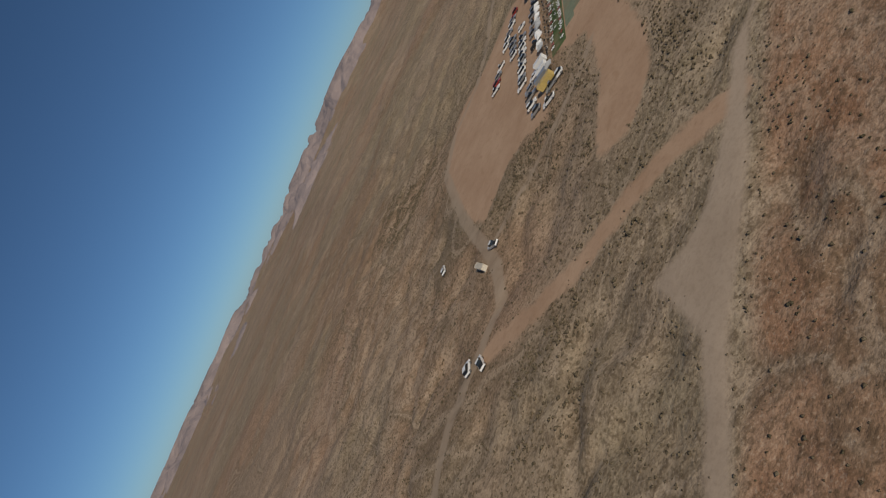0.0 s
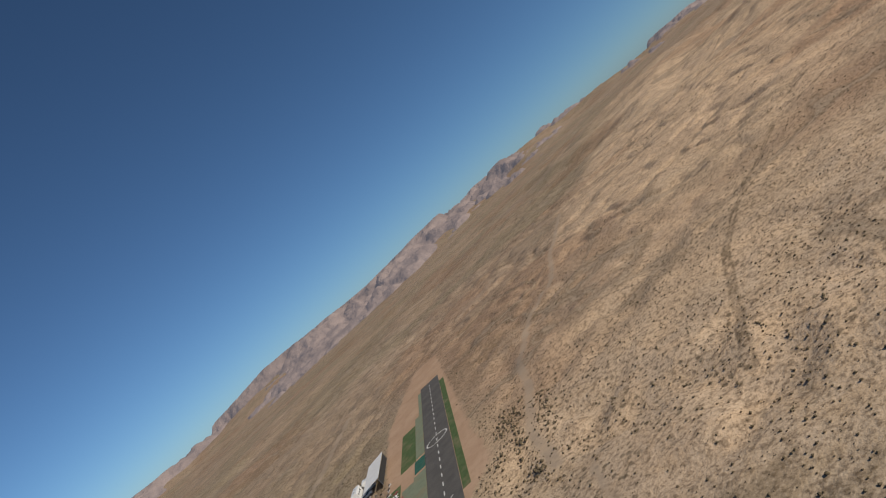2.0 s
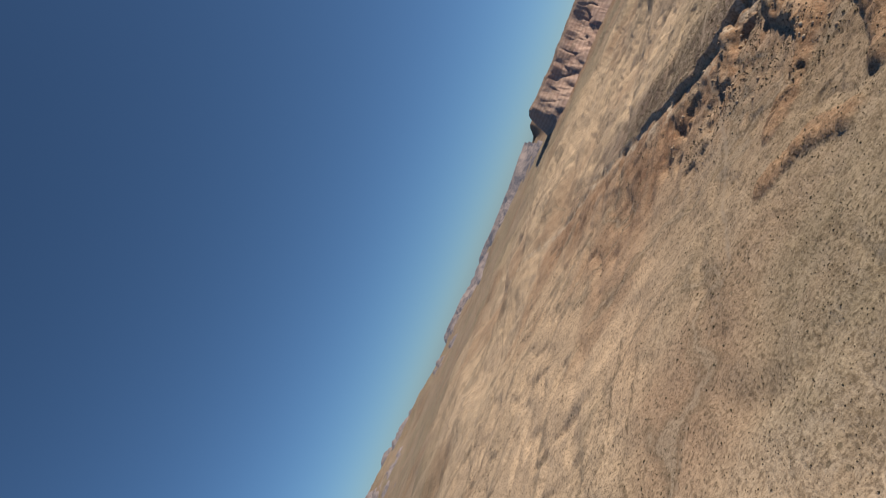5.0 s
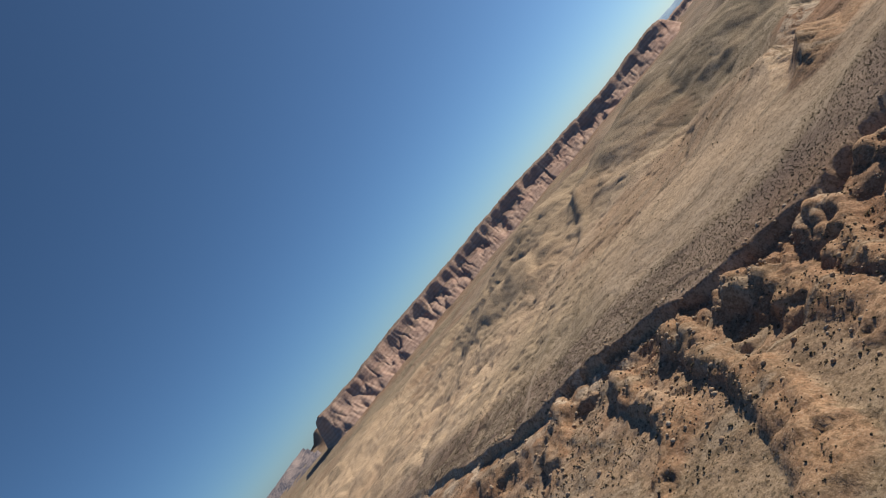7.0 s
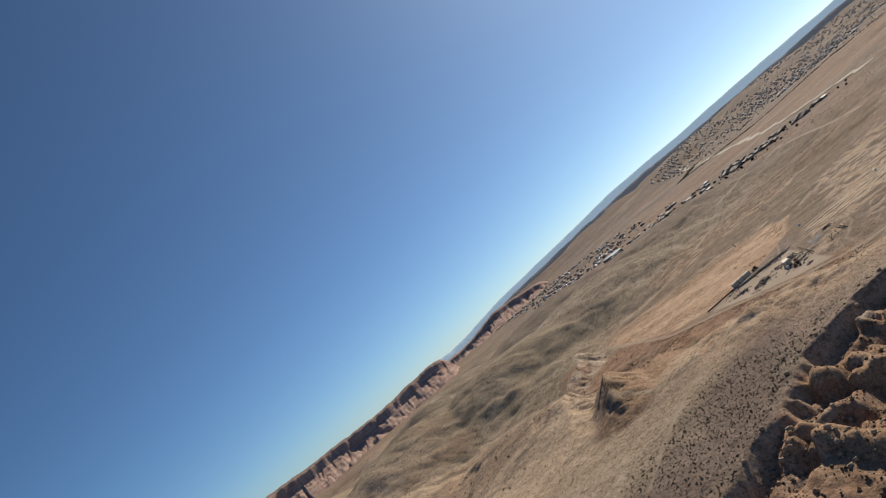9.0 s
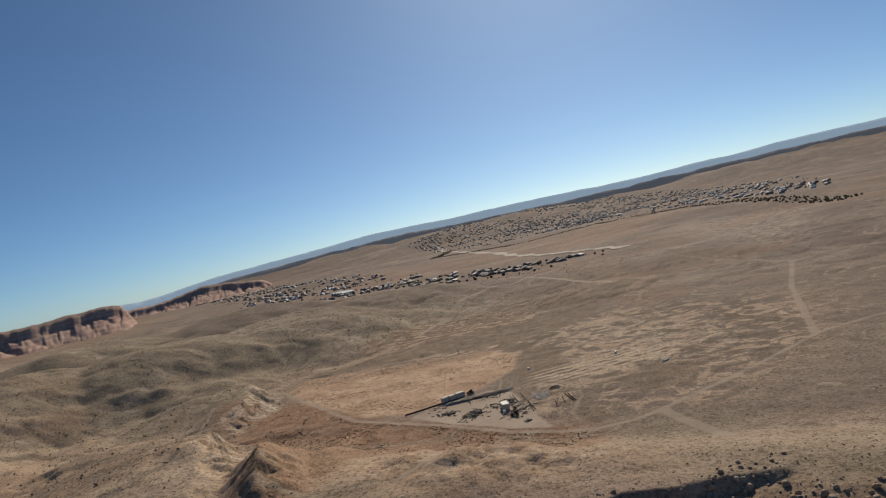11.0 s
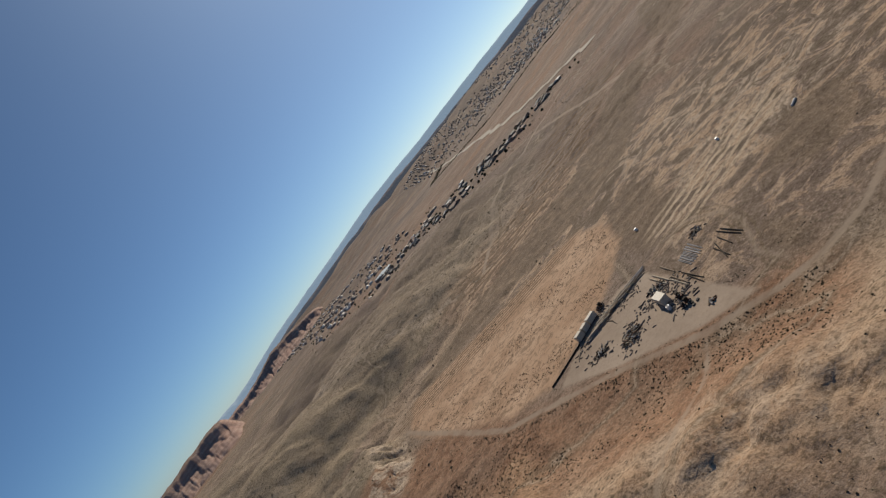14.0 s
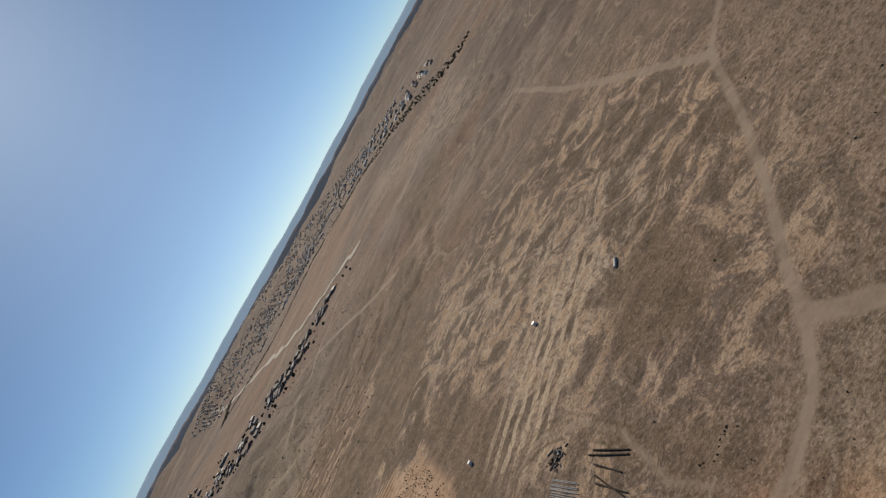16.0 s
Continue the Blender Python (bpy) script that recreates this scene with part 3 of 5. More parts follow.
def sheet(name, xs, ys, material):
    gx, gy = np.meshgrid(xs, ys)
    h, layers, clear = land(gx, gy)
    GRID.append((xs, ys, h, dict(layers, clear=clear)))
    n, m = len(xs), len(ys)
    mesh = bpy.data.meshes.new(name)
    co = np.stack([gx, gy, h], -1).reshape(-1, 3).astype(np.float32)
    i = (np.arange(m - 1)[:, None] * n + np.arange(n - 1)[None]).ravel()
    quads = np.stack([i, i + 1, i + n + 1, i + n], 1).astype(np.int32)
    mesh.vertices.add(len(co))
    mesh.vertices.foreach_set("co", co.ravel())
    mesh.loops.add(quads.size)
    mesh.loops.foreach_set("vertex_index", quads.ravel())
    mesh.polygons.add(len(quads))
    mesh.polygons.foreach_set("loop_start", np.arange(0, quads.size, 4, dtype=np.int32))
    mesh.update(calc_edges=True)
    mesh.polygons.foreach_set("use_smooth", np.ones(len(quads), bool))
    for key, value in layers.items():
        a = mesh.attributes.new(key, "FLOAT", "POINT")
        a.data.foreach_set("value", value.ravel().astype(np.float32))
    mesh.materials.append(material)
    return new(name, mesh)


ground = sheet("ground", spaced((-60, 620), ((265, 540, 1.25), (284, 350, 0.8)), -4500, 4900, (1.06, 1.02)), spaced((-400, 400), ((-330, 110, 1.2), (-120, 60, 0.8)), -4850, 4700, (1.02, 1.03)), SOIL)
tagged(ground, "dry brown desert plain with canyon rim, graded dirt pads and gravel tracks", "ground", kind="structure")


def far_material(name, a, b, c):
    m = Nodes(name)
    wave = m.noise(60, 5, 0.7, warp=0.4)
    col = m.mix(m.step(wave, 0.4, 0.62), a, b)
    col = m.mix(m.step(m.noise(220, 4, 0.6), 0.45, 0.65), col, c)
    # beds of harder and softer rock
    sep = m.t.nodes.new("ShaderNodeSeparateXYZ")
    m.put(m.coords(), sep.inputs[0])
    bed = m.math("SINE", m.math("ADD", m.math("MULTIPLY", sep.outputs["Z"], 0.55), m.math("MULTIPLY", wave, 5.0)))
    col = m.mix(m.step(bed, -0.2, 0.8, 0.0, 0.35), col, (0.28, 0.175, 0.14))
    col = m.mix(m.step(m.noise(16, 5, 0.7), 0.5, 0.66, 0.0, 0.5), col, (0.25, 0.155, 0.12))
    up = m.t.nodes.new("ShaderNodeSeparateXYZ")
    m.t.links.new(m.t.nodes.new("ShaderNodeNewGeometry").outputs["Normal"], up.inputs[0])
    scrub = m.math("MULTIPLY", m.step(up.outputs["Z"], 0.80, 0.95), m.step(m.math("ADD", sep.outputs["Z"], m.math("MULTIPLY", wave, 20.0)), 50.0, 62.0, 0.0, 0.5))
    col = m.mix(scrub, col, (0.12, 0.098, 0.072))
    return m.end(col, 0.95, bump=m.noise(24, 6, 0.72), depth=5.0, spec=0.05)


def arc_sheet(name, az0, az1, step, radii, rise, material, label):
    """A strip of land along the horizon, by azimuth and distance."""
    az = np.arange(az0, az1 + step / 2, step)
    ga, gr = np.meshgrid(az, radii)
    gx, gy = CX + gr * np.sin(np.radians(ga)), CY + gr * np.cos(np.radians(ga))
    z = rise(ga, gr, gx, gy)
    n, m = len(az), len(radii)
    co = np.stack([gx, gy, z], -1).reshape(-1, 3)
    i = (np.arange(m - 1)[:, None] * n + np.arange(n - 1)[None]).ravel()
    quads = np.stack([i, i + n, i + n + 1, i + 1], 1)
    mesh = bpy.data.meshes.new(name)
    mesh.from_pydata(co.tolist(), [], quads.tolist())
    mesh.polygons.foreach_set("use_smooth", np.ones(len(quads), bool))
    mesh.materials.append(material)
    return tagged(new(name, mesh), label, "mesa" if "mesa" in name else "mountains", kind="structure")


def mesa(az0, az1, step, dist, tops, foot, material, label):
    """A table mountain along the horizon: slope, ledges, fluted cliff, cap. tops: azimuth and the rim's angle of rise."""
    az = np.arange(az0, az1 + step / 2, step)
    off = np.array([-620, -520, -440, -370, -310, -260, -220, -185, -155, -130, -108, -90, -75, -62, -52, -46, -43, -36, -28, -20, -14, -9, -6, -3, 0, 3, 6, 10, 16, 30, 60, 110, 200, 400], float)
    ga, gd = np.meshgrid(az, off)
    arc = np.radians(ga) * dist
    zero = arc * 0
    wide = 150 * (fbm(arc, zero, 700, 3, 61) - 0.5)
    flute = 60 * (fbm(arc, zero, 130, 3, 62) - 0.5) + 18 * (fbm(arc, zero, 34, 2, 64) - 0.5)
    gr = dist + wide + flute * ease(gd, -330, -30) + gd
    gx, gy = CX + gr * np.sin(np.radians(ga)), CY + gr * np.cos(np.radians(ga))
    peak = 60 + dist * np.tan(np.radians(np.interp(ga, [t[0] for t in tops], [t[1] for t in tops]))) + 9 * (fbm(arc, zero, 150, 3, 63) - 0.5) + 5 * (fbm(arc, zero, 26, 2, 66) - 0.5)
    ends = ease(ga, az0, az0 + 1.5) * ease(ga, az1, az1 - 1.5)
    rise = 0.56 * ease(gd, -430, 10) ** 0.9 + 0.08 * ease(gd, -80, -42) + 0.11 * ease(gd, -42, 0) + 0.18 * ease(gd, -32, 3) + 0.07 * ease(gd, 3, 110)
    gully = -12 * creases(arc, gd * 0.25, 90, 0.13, 65) * ease(gd, -560, -220) * ease(gd, -10, -60) - 5 * creases(arc, gd * 0.2, 34, 0.14, 67) * ease(gd, -400, -120) * ease(gd, 2, -20)
    z = foot + ends * (rise * (peak - foot) + gully) + 5 * (fbm(gx, gy, 45, 3, 68) - 0.5)
    n, m = len(az), len(off)
    i = (np.arange(m - 1)[:, None] * n + np.arange(n - 1)[None]).ravel()
    mesh = bpy.data.meshes.new("mesa_range")
    mesh.from_pydata(np.stack([gx, gy, z], -1).reshape(-1, 3).tolist(), [], np.stack([i, i + n, i + n + 1, i + 1], 1).tolist())
    mesh.polygons.foreach_set("use_smooth", np.ones(len(mesh.polygons), bool))
    mesh.materials.append(material)
    return tagged(new("mesa_range", mesh), label, "mesa", kind="structure")


# red rock lightened and turned pinkish, with haze mixed into the colour
MESA_ROCK = far_material("hazed_red_rock", (0.40, 0.265, 0.215), (0.50, 0.36, 0.29), (0.44, 0.32, 0.26))
mesa(78.6, 126.0, 0.065, 2200, [(78, 1.15), (84, 0.95), (90, 1.1), (99, 0.98), (106, 0.88), (111, 0.45), (116, 0.15), (118, 0.05), (121, 0.31), (124, 0.3), (126, -0.3)], -22, MESA_ROCK, "red sandstone mesa with banded cliffs above pale slopes")
mesa(122.5, 137.0, 0.06, 3300, [(122, -0.5), (127.8, -0.35), (130.6, 0.2), (133, 0.12), (135, -0.3), (137, -0.8)], -16, MESA_ROCK, "low dark red mesa behind the river valley")


def ridge(near, drop, rough, seed):
    """A far range whose crest lies drop degrees under the skyline."""
    def rise(az, r, x, y):
        t = (az + 60) % 360 - 60
        arc = np.radians(t) * 4600
        crest = -120 * (1 - ease(t, 117, 126)) + 56 + near * np.tan(np.radians(skyline(az) - drop + rough * (fbm(arc, t * 0, 480, 5, seed) - 0.5)))
        return -80 + (crest + 80) * ease(r, near - 190, near) + 26 * (fbm(x, y, 90, 4, seed + 3) - 0.5) * ease(r, near - 190, near - 120) * ease(r, near, near - 60)
    return rise


# far ranges: emission paints the blue-grey veil of haze over the rock colour
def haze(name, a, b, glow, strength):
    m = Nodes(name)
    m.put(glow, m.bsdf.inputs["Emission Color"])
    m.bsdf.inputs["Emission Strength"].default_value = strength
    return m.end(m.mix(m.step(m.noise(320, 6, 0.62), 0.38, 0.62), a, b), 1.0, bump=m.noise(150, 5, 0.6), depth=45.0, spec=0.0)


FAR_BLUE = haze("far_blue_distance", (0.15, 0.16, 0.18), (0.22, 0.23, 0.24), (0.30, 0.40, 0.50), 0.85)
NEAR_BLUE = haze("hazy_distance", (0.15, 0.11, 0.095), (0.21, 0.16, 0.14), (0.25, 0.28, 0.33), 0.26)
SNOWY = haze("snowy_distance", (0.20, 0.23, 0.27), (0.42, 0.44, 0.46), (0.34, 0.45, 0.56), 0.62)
HAZY_BROWN = haze("hazy_brown_distance", (0.15, 0.115, 0.10), (0.24, 0.185, 0.16), (0.30, 0.29, 0.34), 0.30)


def peaks(az, r, x, y):
    crest = 56 + 4900 * np.tan(np.radians(1.45 * np.exp(-((az - 101) / 6.5) ** 2) + 0.9 * (fbm(np.radians(az) * 4800, az * 0, 330, 5, 77) - 0.5)))
    return -80 + (crest + 80) * ease(r, 4700, 4900)


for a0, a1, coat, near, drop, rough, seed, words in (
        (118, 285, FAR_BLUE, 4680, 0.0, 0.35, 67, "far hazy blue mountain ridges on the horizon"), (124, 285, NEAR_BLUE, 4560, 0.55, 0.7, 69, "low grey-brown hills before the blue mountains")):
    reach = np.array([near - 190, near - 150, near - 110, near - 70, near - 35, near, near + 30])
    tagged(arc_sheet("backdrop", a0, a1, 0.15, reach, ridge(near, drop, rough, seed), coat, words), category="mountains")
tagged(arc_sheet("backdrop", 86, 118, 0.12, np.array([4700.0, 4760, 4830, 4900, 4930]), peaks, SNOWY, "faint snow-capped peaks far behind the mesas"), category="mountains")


def foothills(az, r, x, y):
    """Broken brown hills that climb to the skyline."""
    t = (az + 60) % 360 - 60
    climb = ease(r, 2300, 4650)
    crest = 56 + r * np.tan(np.radians(skyline(az)))
    spurs = fbm(x, y, 620, 5, 161, 0.55) - 0.5
    h = -30 + (crest + 30) * climb ** 1.3 + spurs * (60 + 230 * climb) * ease(r, 2200, 2900) - 34 * creases(x, y, 300, 0.14, 163) * ease(r, 2300, 2900) - 14 * creases(x, y, 120, 0.14, 164) * ease(r, 2300, 2900)
    limit = 56 + r * np.tan(np.radians(skyline(az) + 0.25 * (fbm(np.radians(t) * 4600, t * 0, 200, 4, 165) - 0.3)))
    return np.minimum(h, limit) - 60 * ease(r, 2500, 2200)


tagged(arc_sheet("backdrop", -75, 79, 0.16, np.concatenate([np.linspace(2200, 3200, 34), np.linspace(3240, 4700, 40)]), foothills, HAZY_BROWN, "hazy brown foothills and mountain ridges on the horizon"), category="mountains")

# ---- helpers for things ----
def part(name, bm, material, parent=None, label=""):
    mesh = bpy.data.meshes.new(name)
    bm.to_mesh(mesh)
    bm.free()
    mesh.materials.append(material)
    ob = new(name, mesh)
    if parent is not None:
        ob.parent = parent
    if label:
        ob["label"] = label
    return ob


def thing(name, label, category, group="", kind=""):
    return tagged(new(name), label, category, group, kind)


def box(sx, sy, sz, at=(0, 0, 0), bevel=0.0, taper=1.0, turn=None, bm=None):
    """A block that stands on at; taper narrows its top."""
    bm = bm or bmesh.new()
    made = bmesh.ops.create_cube(bm, size=1.0)["verts"]
    for v in made:
        k = taper if v.co.z > 0 else 1.0
        v.co = Vector((v.co.x * sx * k, v.co.y * sy * k, (v.co.z + 0.5) * sz))
    if bevel:
        edges = {e for v in made for e in v.link_edges}
        made = list({v for f in bmesh.ops.bevel(bm, geom=list(edges), offset=bevel, segments=2, affect="EDGES")["faces"] for v in f.verts} | {v for v in made if v.is_valid})
    m = Matrix.Translation(at) @ (turn or Matrix())
    bmesh.ops.transform(bm, matrix=m, verts=[v for v in made if v.is_valid])
    return bm


def tube(r1, r2, a, b, sides=10, bm=None):
    bm = bm or bmesh.new()
    a, b = Vector(a), Vector(b)
    m = Matrix.Translation((a + b) / 2) @ (b - a).to_track_quat("Z", "Y").to_matrix().to_4x4()
    bmesh.ops.create_cone(bm, cap_ends=True, segments=sides, radius1=r1, radius2=r2, depth=(b - a).length, matrix=m)
    return bm


def prism(outline, y0, y1, bm=None):
    """An outline in x and z, drawn out along y."""
    bm = bm or bmesh.new()
    ends = [[bm.verts.new((x, y, z)) for x, z in outline] for y in (y0, y1)]
    bm.faces.new(ends[0])
    bm.faces.new(ends[1][::-1])
    for i in range(len(outline)):
        j = (i + 1) % len(outline)
        bm.faces.new((ends[0][j], ends[0][i], ends[1][i], ends[1][j]))
    bmesh.ops.recalc_face_normals(bm, faces=bm.faces[:])
    return bm


def slab(ring, z0, z1, bm=None):
    """A flat plate with the outline ring."""
    bm = bm or bmesh.new()
    low = [bm.verts.new((x, y, z0)) for x, y in ring]
    top = [bm.verts.new((x, y, z1)) for x, y in ring]
    bm.faces.new(top)
    bm.faces.new(low[::-1])
    for i in range(len(ring)):
        j = (i + 1) % len(ring)
        bm.faces.new((low[i], low[j], top[j], top[i]))
    bmesh.ops.recalc_face_normals(bm, faces=bm.faces[:])
    return bm


def height(x, y):
    return float(on_ground(float(x), float(y)))


def mass(name, verts, faces, material, label, category):
    mesh = bpy.data.meshes.new(name)
    n = faces.shape[1]
    mesh.vertices.add(len(verts))
    mesh.vertices.foreach_set("co", verts.astype(np.float32).ravel())
    mesh.loops.add(faces.size)
    mesh.loops.foreach_set("vertex_index", faces.astype(np.int32).ravel())
    mesh.polygons.add(len(faces))
    mesh.polygons.foreach_set("loop_start", np.arange(0, faces.size, n, dtype=np.int32))
    mesh.update(calc_edges=True)
    mesh.materials.append(material)
    return tagged(new(name, mesh), label, category, kind="stuff")


def plain(name, color, rough=0.6, metal=0.0, vary=0.15, size=0.5, spec=0.4):
    """A worn, slightly uneven coat of one colour."""
    m = Nodes(name)
    dark = tuple(c * (1 - 2 * vary) for c in color)
    col = m.mix(m.step(m.noise(size, 5, 0.6, m.local()), 0.35, 0.65), dark, color)
    return m.end(col, rough, metal, bump=m.noise(size * 0.2, 3, 0.6, m.local()), depth=0.004, spec=spec)


def leafy(name, a, b, c):
    m = Nodes(name)
    col = m.mix(m.island(), a, b)
    col = m.mix(m.step(m.noise(0.25, 4, 0.7), 0.4, 0.7), col, c)
    return m.end(col, 0.95, bump=m.noise(0.12, 4, 0.7), depth=0.12, spec=0.1)


def rock_material(name, a, b, c):
    m = Nodes(name)
    col = m.mix(m.island(), a, b)
    col = m.mix(m.step(m.noise(0.8, 5, 0.65), 0.4, 0.65), col, c)
    return m.end(col, 0.92, bump=m.noise(0.4, 5, 0.65), depth=0.2, spec=0.15)


BRUSH = leafy("sagebrush", (0.120, 0.096, 0.063), (0.195, 0.158, 0.106), (0.090, 0.072, 0.047))
GREENBRUSH = leafy("green_brush", (0.085, 0.072, 0.045), (0.130, 0.108, 0.068), (0.060, 0.050, 0.032))
TREE_LEAF = leafy("tree_leaf", (0.055, 0.055, 0.032), (0.085, 0.080, 0.048), (0.040, 0.040, 0.024))
STONE = rock_material("pale_stone", (0.36, 0.25, 0.165), (0.50, 0.42, 0.33), (0.30, 0.185, 0.11))

# ---- desert plants and rubble ----
PHI = (1 + 5 ** 0.5) / 2
ICO = np.array([(-1, PHI, 0), (1, PHI, 0), (-1, -PHI, 0), (1, -PHI, 0), (0, -1, PHI), (0, 1, PHI), (0, -1, -PHI), (0, 1, -PHI), (PHI, 0, -1), (PHI, 0, 1), (-PHI, 0, -1), (-PHI, 0, 1)])
ICO = ICO / np.linalg.norm(ICO[0])
ICO_FACES = np.array([(0, 11, 5), (0, 5, 1), (0, 1, 7), (0, 7, 10), (0, 10, 11), (1, 5, 9), (5, 11, 4), (11, 10, 2), (10, 7, 6), (7, 1, 8), (3, 9, 4), (3, 4, 2), (3, 2, 6), (3, 6, 8), (3, 8, 9),
                      (4, 9, 5), (2, 4, 11), (6, 2, 10), (8, 6, 7), (9, 8, 1)])


OCT = np.array([(1, 0.1, -0.2), (0, 1, 0.25), (-1, 0.1, -0.1), (0.1, -1, 0.3), (0.1, 0, 1), (0, 0, -0.9)])
OCT_FACES = np.array([(0, 1, 4), (1, 2, 4), (2, 3, 4), (3, 0, 4), (1, 0, 5), (2, 1, 5), (3, 2, 5), (0, 3, 5)])


def clumps(x, y, z, size, flat, rough, lobes, rng, form=ICO, form_faces=ICO_FACES):
    """Ragged clumps: every one has several knobbly lobes."""
    n, k_verts = len(x), len(form)
    verts, faces, at = [], [], 0
    for k in range(lobes):
        rad = 1 + rough * (rng.random((n, k_verts)) - 0.5) * 2
        turn = rng.random(n) * 6.283
        body = form[None] * rad[..., None]
        c, s = np.cos(turn)[:, None], np.sin(turn)[:, None]
        body = np.stack([body[..., 0] * c - body[..., 1] * s, body[..., 0] * s + body[..., 1] * c, body[..., 2] * flat], -1)
        scale = size * (1.0 if lobes == 1 else 0.5 + 0.35 * rng.random(n))
        off = (rng.random((n, 2)) - 0.5) * size[:, None] * (0.0 if lobes == 1 else 1.3)
        body = body * scale[:, None, None] + np.stack([x + off[:, 0], y + off[:, 1], z + scale * flat * 0.55], -1)[:, None]
        verts.append(body.reshape(-1, 3))
        faces.append((form_faces[None] + (at + np.arange(n) * k_verts)[:, None, None]).reshape(-1, 3))
        at += n * k_verts
    return np.concatenate(verts), np.concatenate(faces)


def scatter(rng, count, area, chance):
    """Places on the land in a rectangle, kept by chance(x, y, layers, clear)."""
    x = rng.uniform(area[0], area[1], count)
    y = rng.uniform(area[2], area[3], count)
    layers = {key: on_ground(x, y, value) for key, value in GRID[0][3].items()}
    clear = layers["clear"]
    keep = rng.random(count) < chance(x, y, layers) * (1 - clear)
    return x[keep], y[keep], on_ground(x[keep], y[keep])


def brush_chance(x, y, layers):
    patch = ease(fbm(x, y, 35, 3, 101), 0.40, 0.62)
    lines = ease(1 - np.abs(fbm(x, y, 60, 4, 103) - 0.5) * 8, 0.3, 1.0)
    return np.clip(0.14 + 0.36 * patch + 0.55 * layers["sage"] + 0.5 * (layers["dusk"] > 0.3) * (x > 250) + 0.35 * lines + 0.9 * ease(line_distance(x, y, WASH), 9, 3) + 0.6 * ease(layers["pad"], -16, -5) * ease(fbm(x, y, 14, 2, 113), 0.4, 0.55) - 0.30 * layers["red"] - 0.30 * layers["pale"], 0.04, 1) * (1 - 0.8 * ease(y, -178, -200) * ease(x, 460, 420)) * (1 - 0.95 * np.exp(-((x - 358) / 46) ** 2 - ((y + 148) / 23) ** 2))


rng = np.random.default_rng(4)
x, y, z = scatter(rng, 190000, (-90, 520) + (-340, 400), brush_chance)
size = (0.11 + 0.22 * rng.random(len(x)) ** 2.4) * (1 - 0.38 * ease(x, 95, 180)) * (0.55 + 0.45 * ease(y, -190, -150))
ax, ay, az = scatter(rng, 70000, (300, 560) + (-122, 150), lambda x, y, l: ease(y, -122, -105) * ease(rim_side(x, y), 1, 3) * ease(rim_side(x, y), 50, 38))
x, y, z = np.append(x, ax), np.append(y, ay), np.append(z, az)
size = np.append(size, 0.09 + 0.22 * rng.random(len(ax)) ** 3)
thick = lambda x, y: np.max([area_distance(x, y, p) for p in THICKETS], axis=0)
bx, by, bz = scatter(rng, 60000, (-40, 140) + (90, 430), lambda x, y, l: ease(thick(x, y), -3, 2) * (0.08 + 0.8 * ease(fbm(x, y, 9, 3, 115), 0.45, 0.58)))
x, y, z = np.append(x, bx), np.append(y, by), np.append(z, bz)
size = np.append(size, 0.16 + 0.34 * rng.random(len(bx)) ** 2)
# low weeds in drifts on the sandy field, and along the yard's edge
wx, wy = rng.uniform(400, 552, 26000), rng.uniform(-328, -224, 26000)
keep = (area_distance(wx, wy, FIELDS[0]) > 2) & (fbm(wx * 0.5 + wy * 0.3, wy, 9, 4, 117) > 0.56) & (rng.random(26000) < 0.4)
ex, ey = rng.uniform(340, 470, 60000), rng.uniform(-232, -180, 60000)
d = line_distance(ex, ey, [(462, -219), (444, -209), (424, -205), (389, -196), (365, -188), (345, -186)])
edge = (d < 1.3) & (rng.random(60000) < 0.13)
wx, wy = np.append(wx[keep], ex[edge]), np.append(wy[keep], ey[edge])
x, y, z = np.append(x, wx), np.append(y, wy), np.append(z, on_ground(wx, wy))
size = np.append(size, 0.09 + 0.16 * rng.random(len(wx)) ** 2)
rx, ry, rz = scatter(rng, 26000, (225, 400) + (-110, 100), lambda x, y, l: 0.5 * ease(rim_side(x, y), -1, -6) * ease(rim_side(x, y), -75, -50) * ease(fbm(x, y, 11, 3, 121), 0.40, 0.55))
x, y, z = np.append(x, rx), np.append(y, ry), np.append(z, rz)
size = np.append(size, 0.15 + 0.3 * rng.random(len(rx)) ** 2.5)
mass("desert_brush", *clumps(x, y, z, size * 1.12, 0.75, 0.42, 1, rng, OCT, OCT_FACES), BRUSH, "grey-brown desert brush scattered over dry soil", "brush")
x, y, z = scatter(rng, 30000, (-90, 520) + (-340, 400), lambda x, y, l: (0.05 + 0.8 * l["red"] * ease(fbm(x, y, 25, 3, 107), 0.3, 0.6)) * (1 - np.exp(-((x - 358) / 36) ** 2 - ((y + 148) / 18) ** 2)) * (1 - 0.88 * ease(rim_side(x, y), -95, -75) * ease(rim_side(x, y), 6, 0) * (x > 290)))
cx, cy, cz = scatter(rng, 7000, (335, 480) + (-205, -150), lambda x, y, l: 0.9 * ease(y + 0.12 * (x - 350), -160, -172) * ease(fbm(x, y, 18, 3, 119), 0.32, 0.55))
x, y, z = np.append(x, cx), np.append(y, cy), np.append(z, cz)
size = (0.18 + 0.22 * rng.random(len(x)) ** 2) * (0.62 + 0.3 * ease(y, -150, -100))
mass("creosote_brush", *clumps(x, y, z, size, 0.8, 0.45, 3, rng), GREENBRUSH, "dark olive creosote bushes standing apart on red soil", "brush")
x, y, z = scatter(rng, 52000, (450, 1500) + (-1100, 700), lambda x, y, l: 0.15 + 0.7 * ease(fbm(x, y, 120, 3, 109), 0.45, 0.6))
size = 0.2 + 0.4 * rng.random(len(x)) ** 2
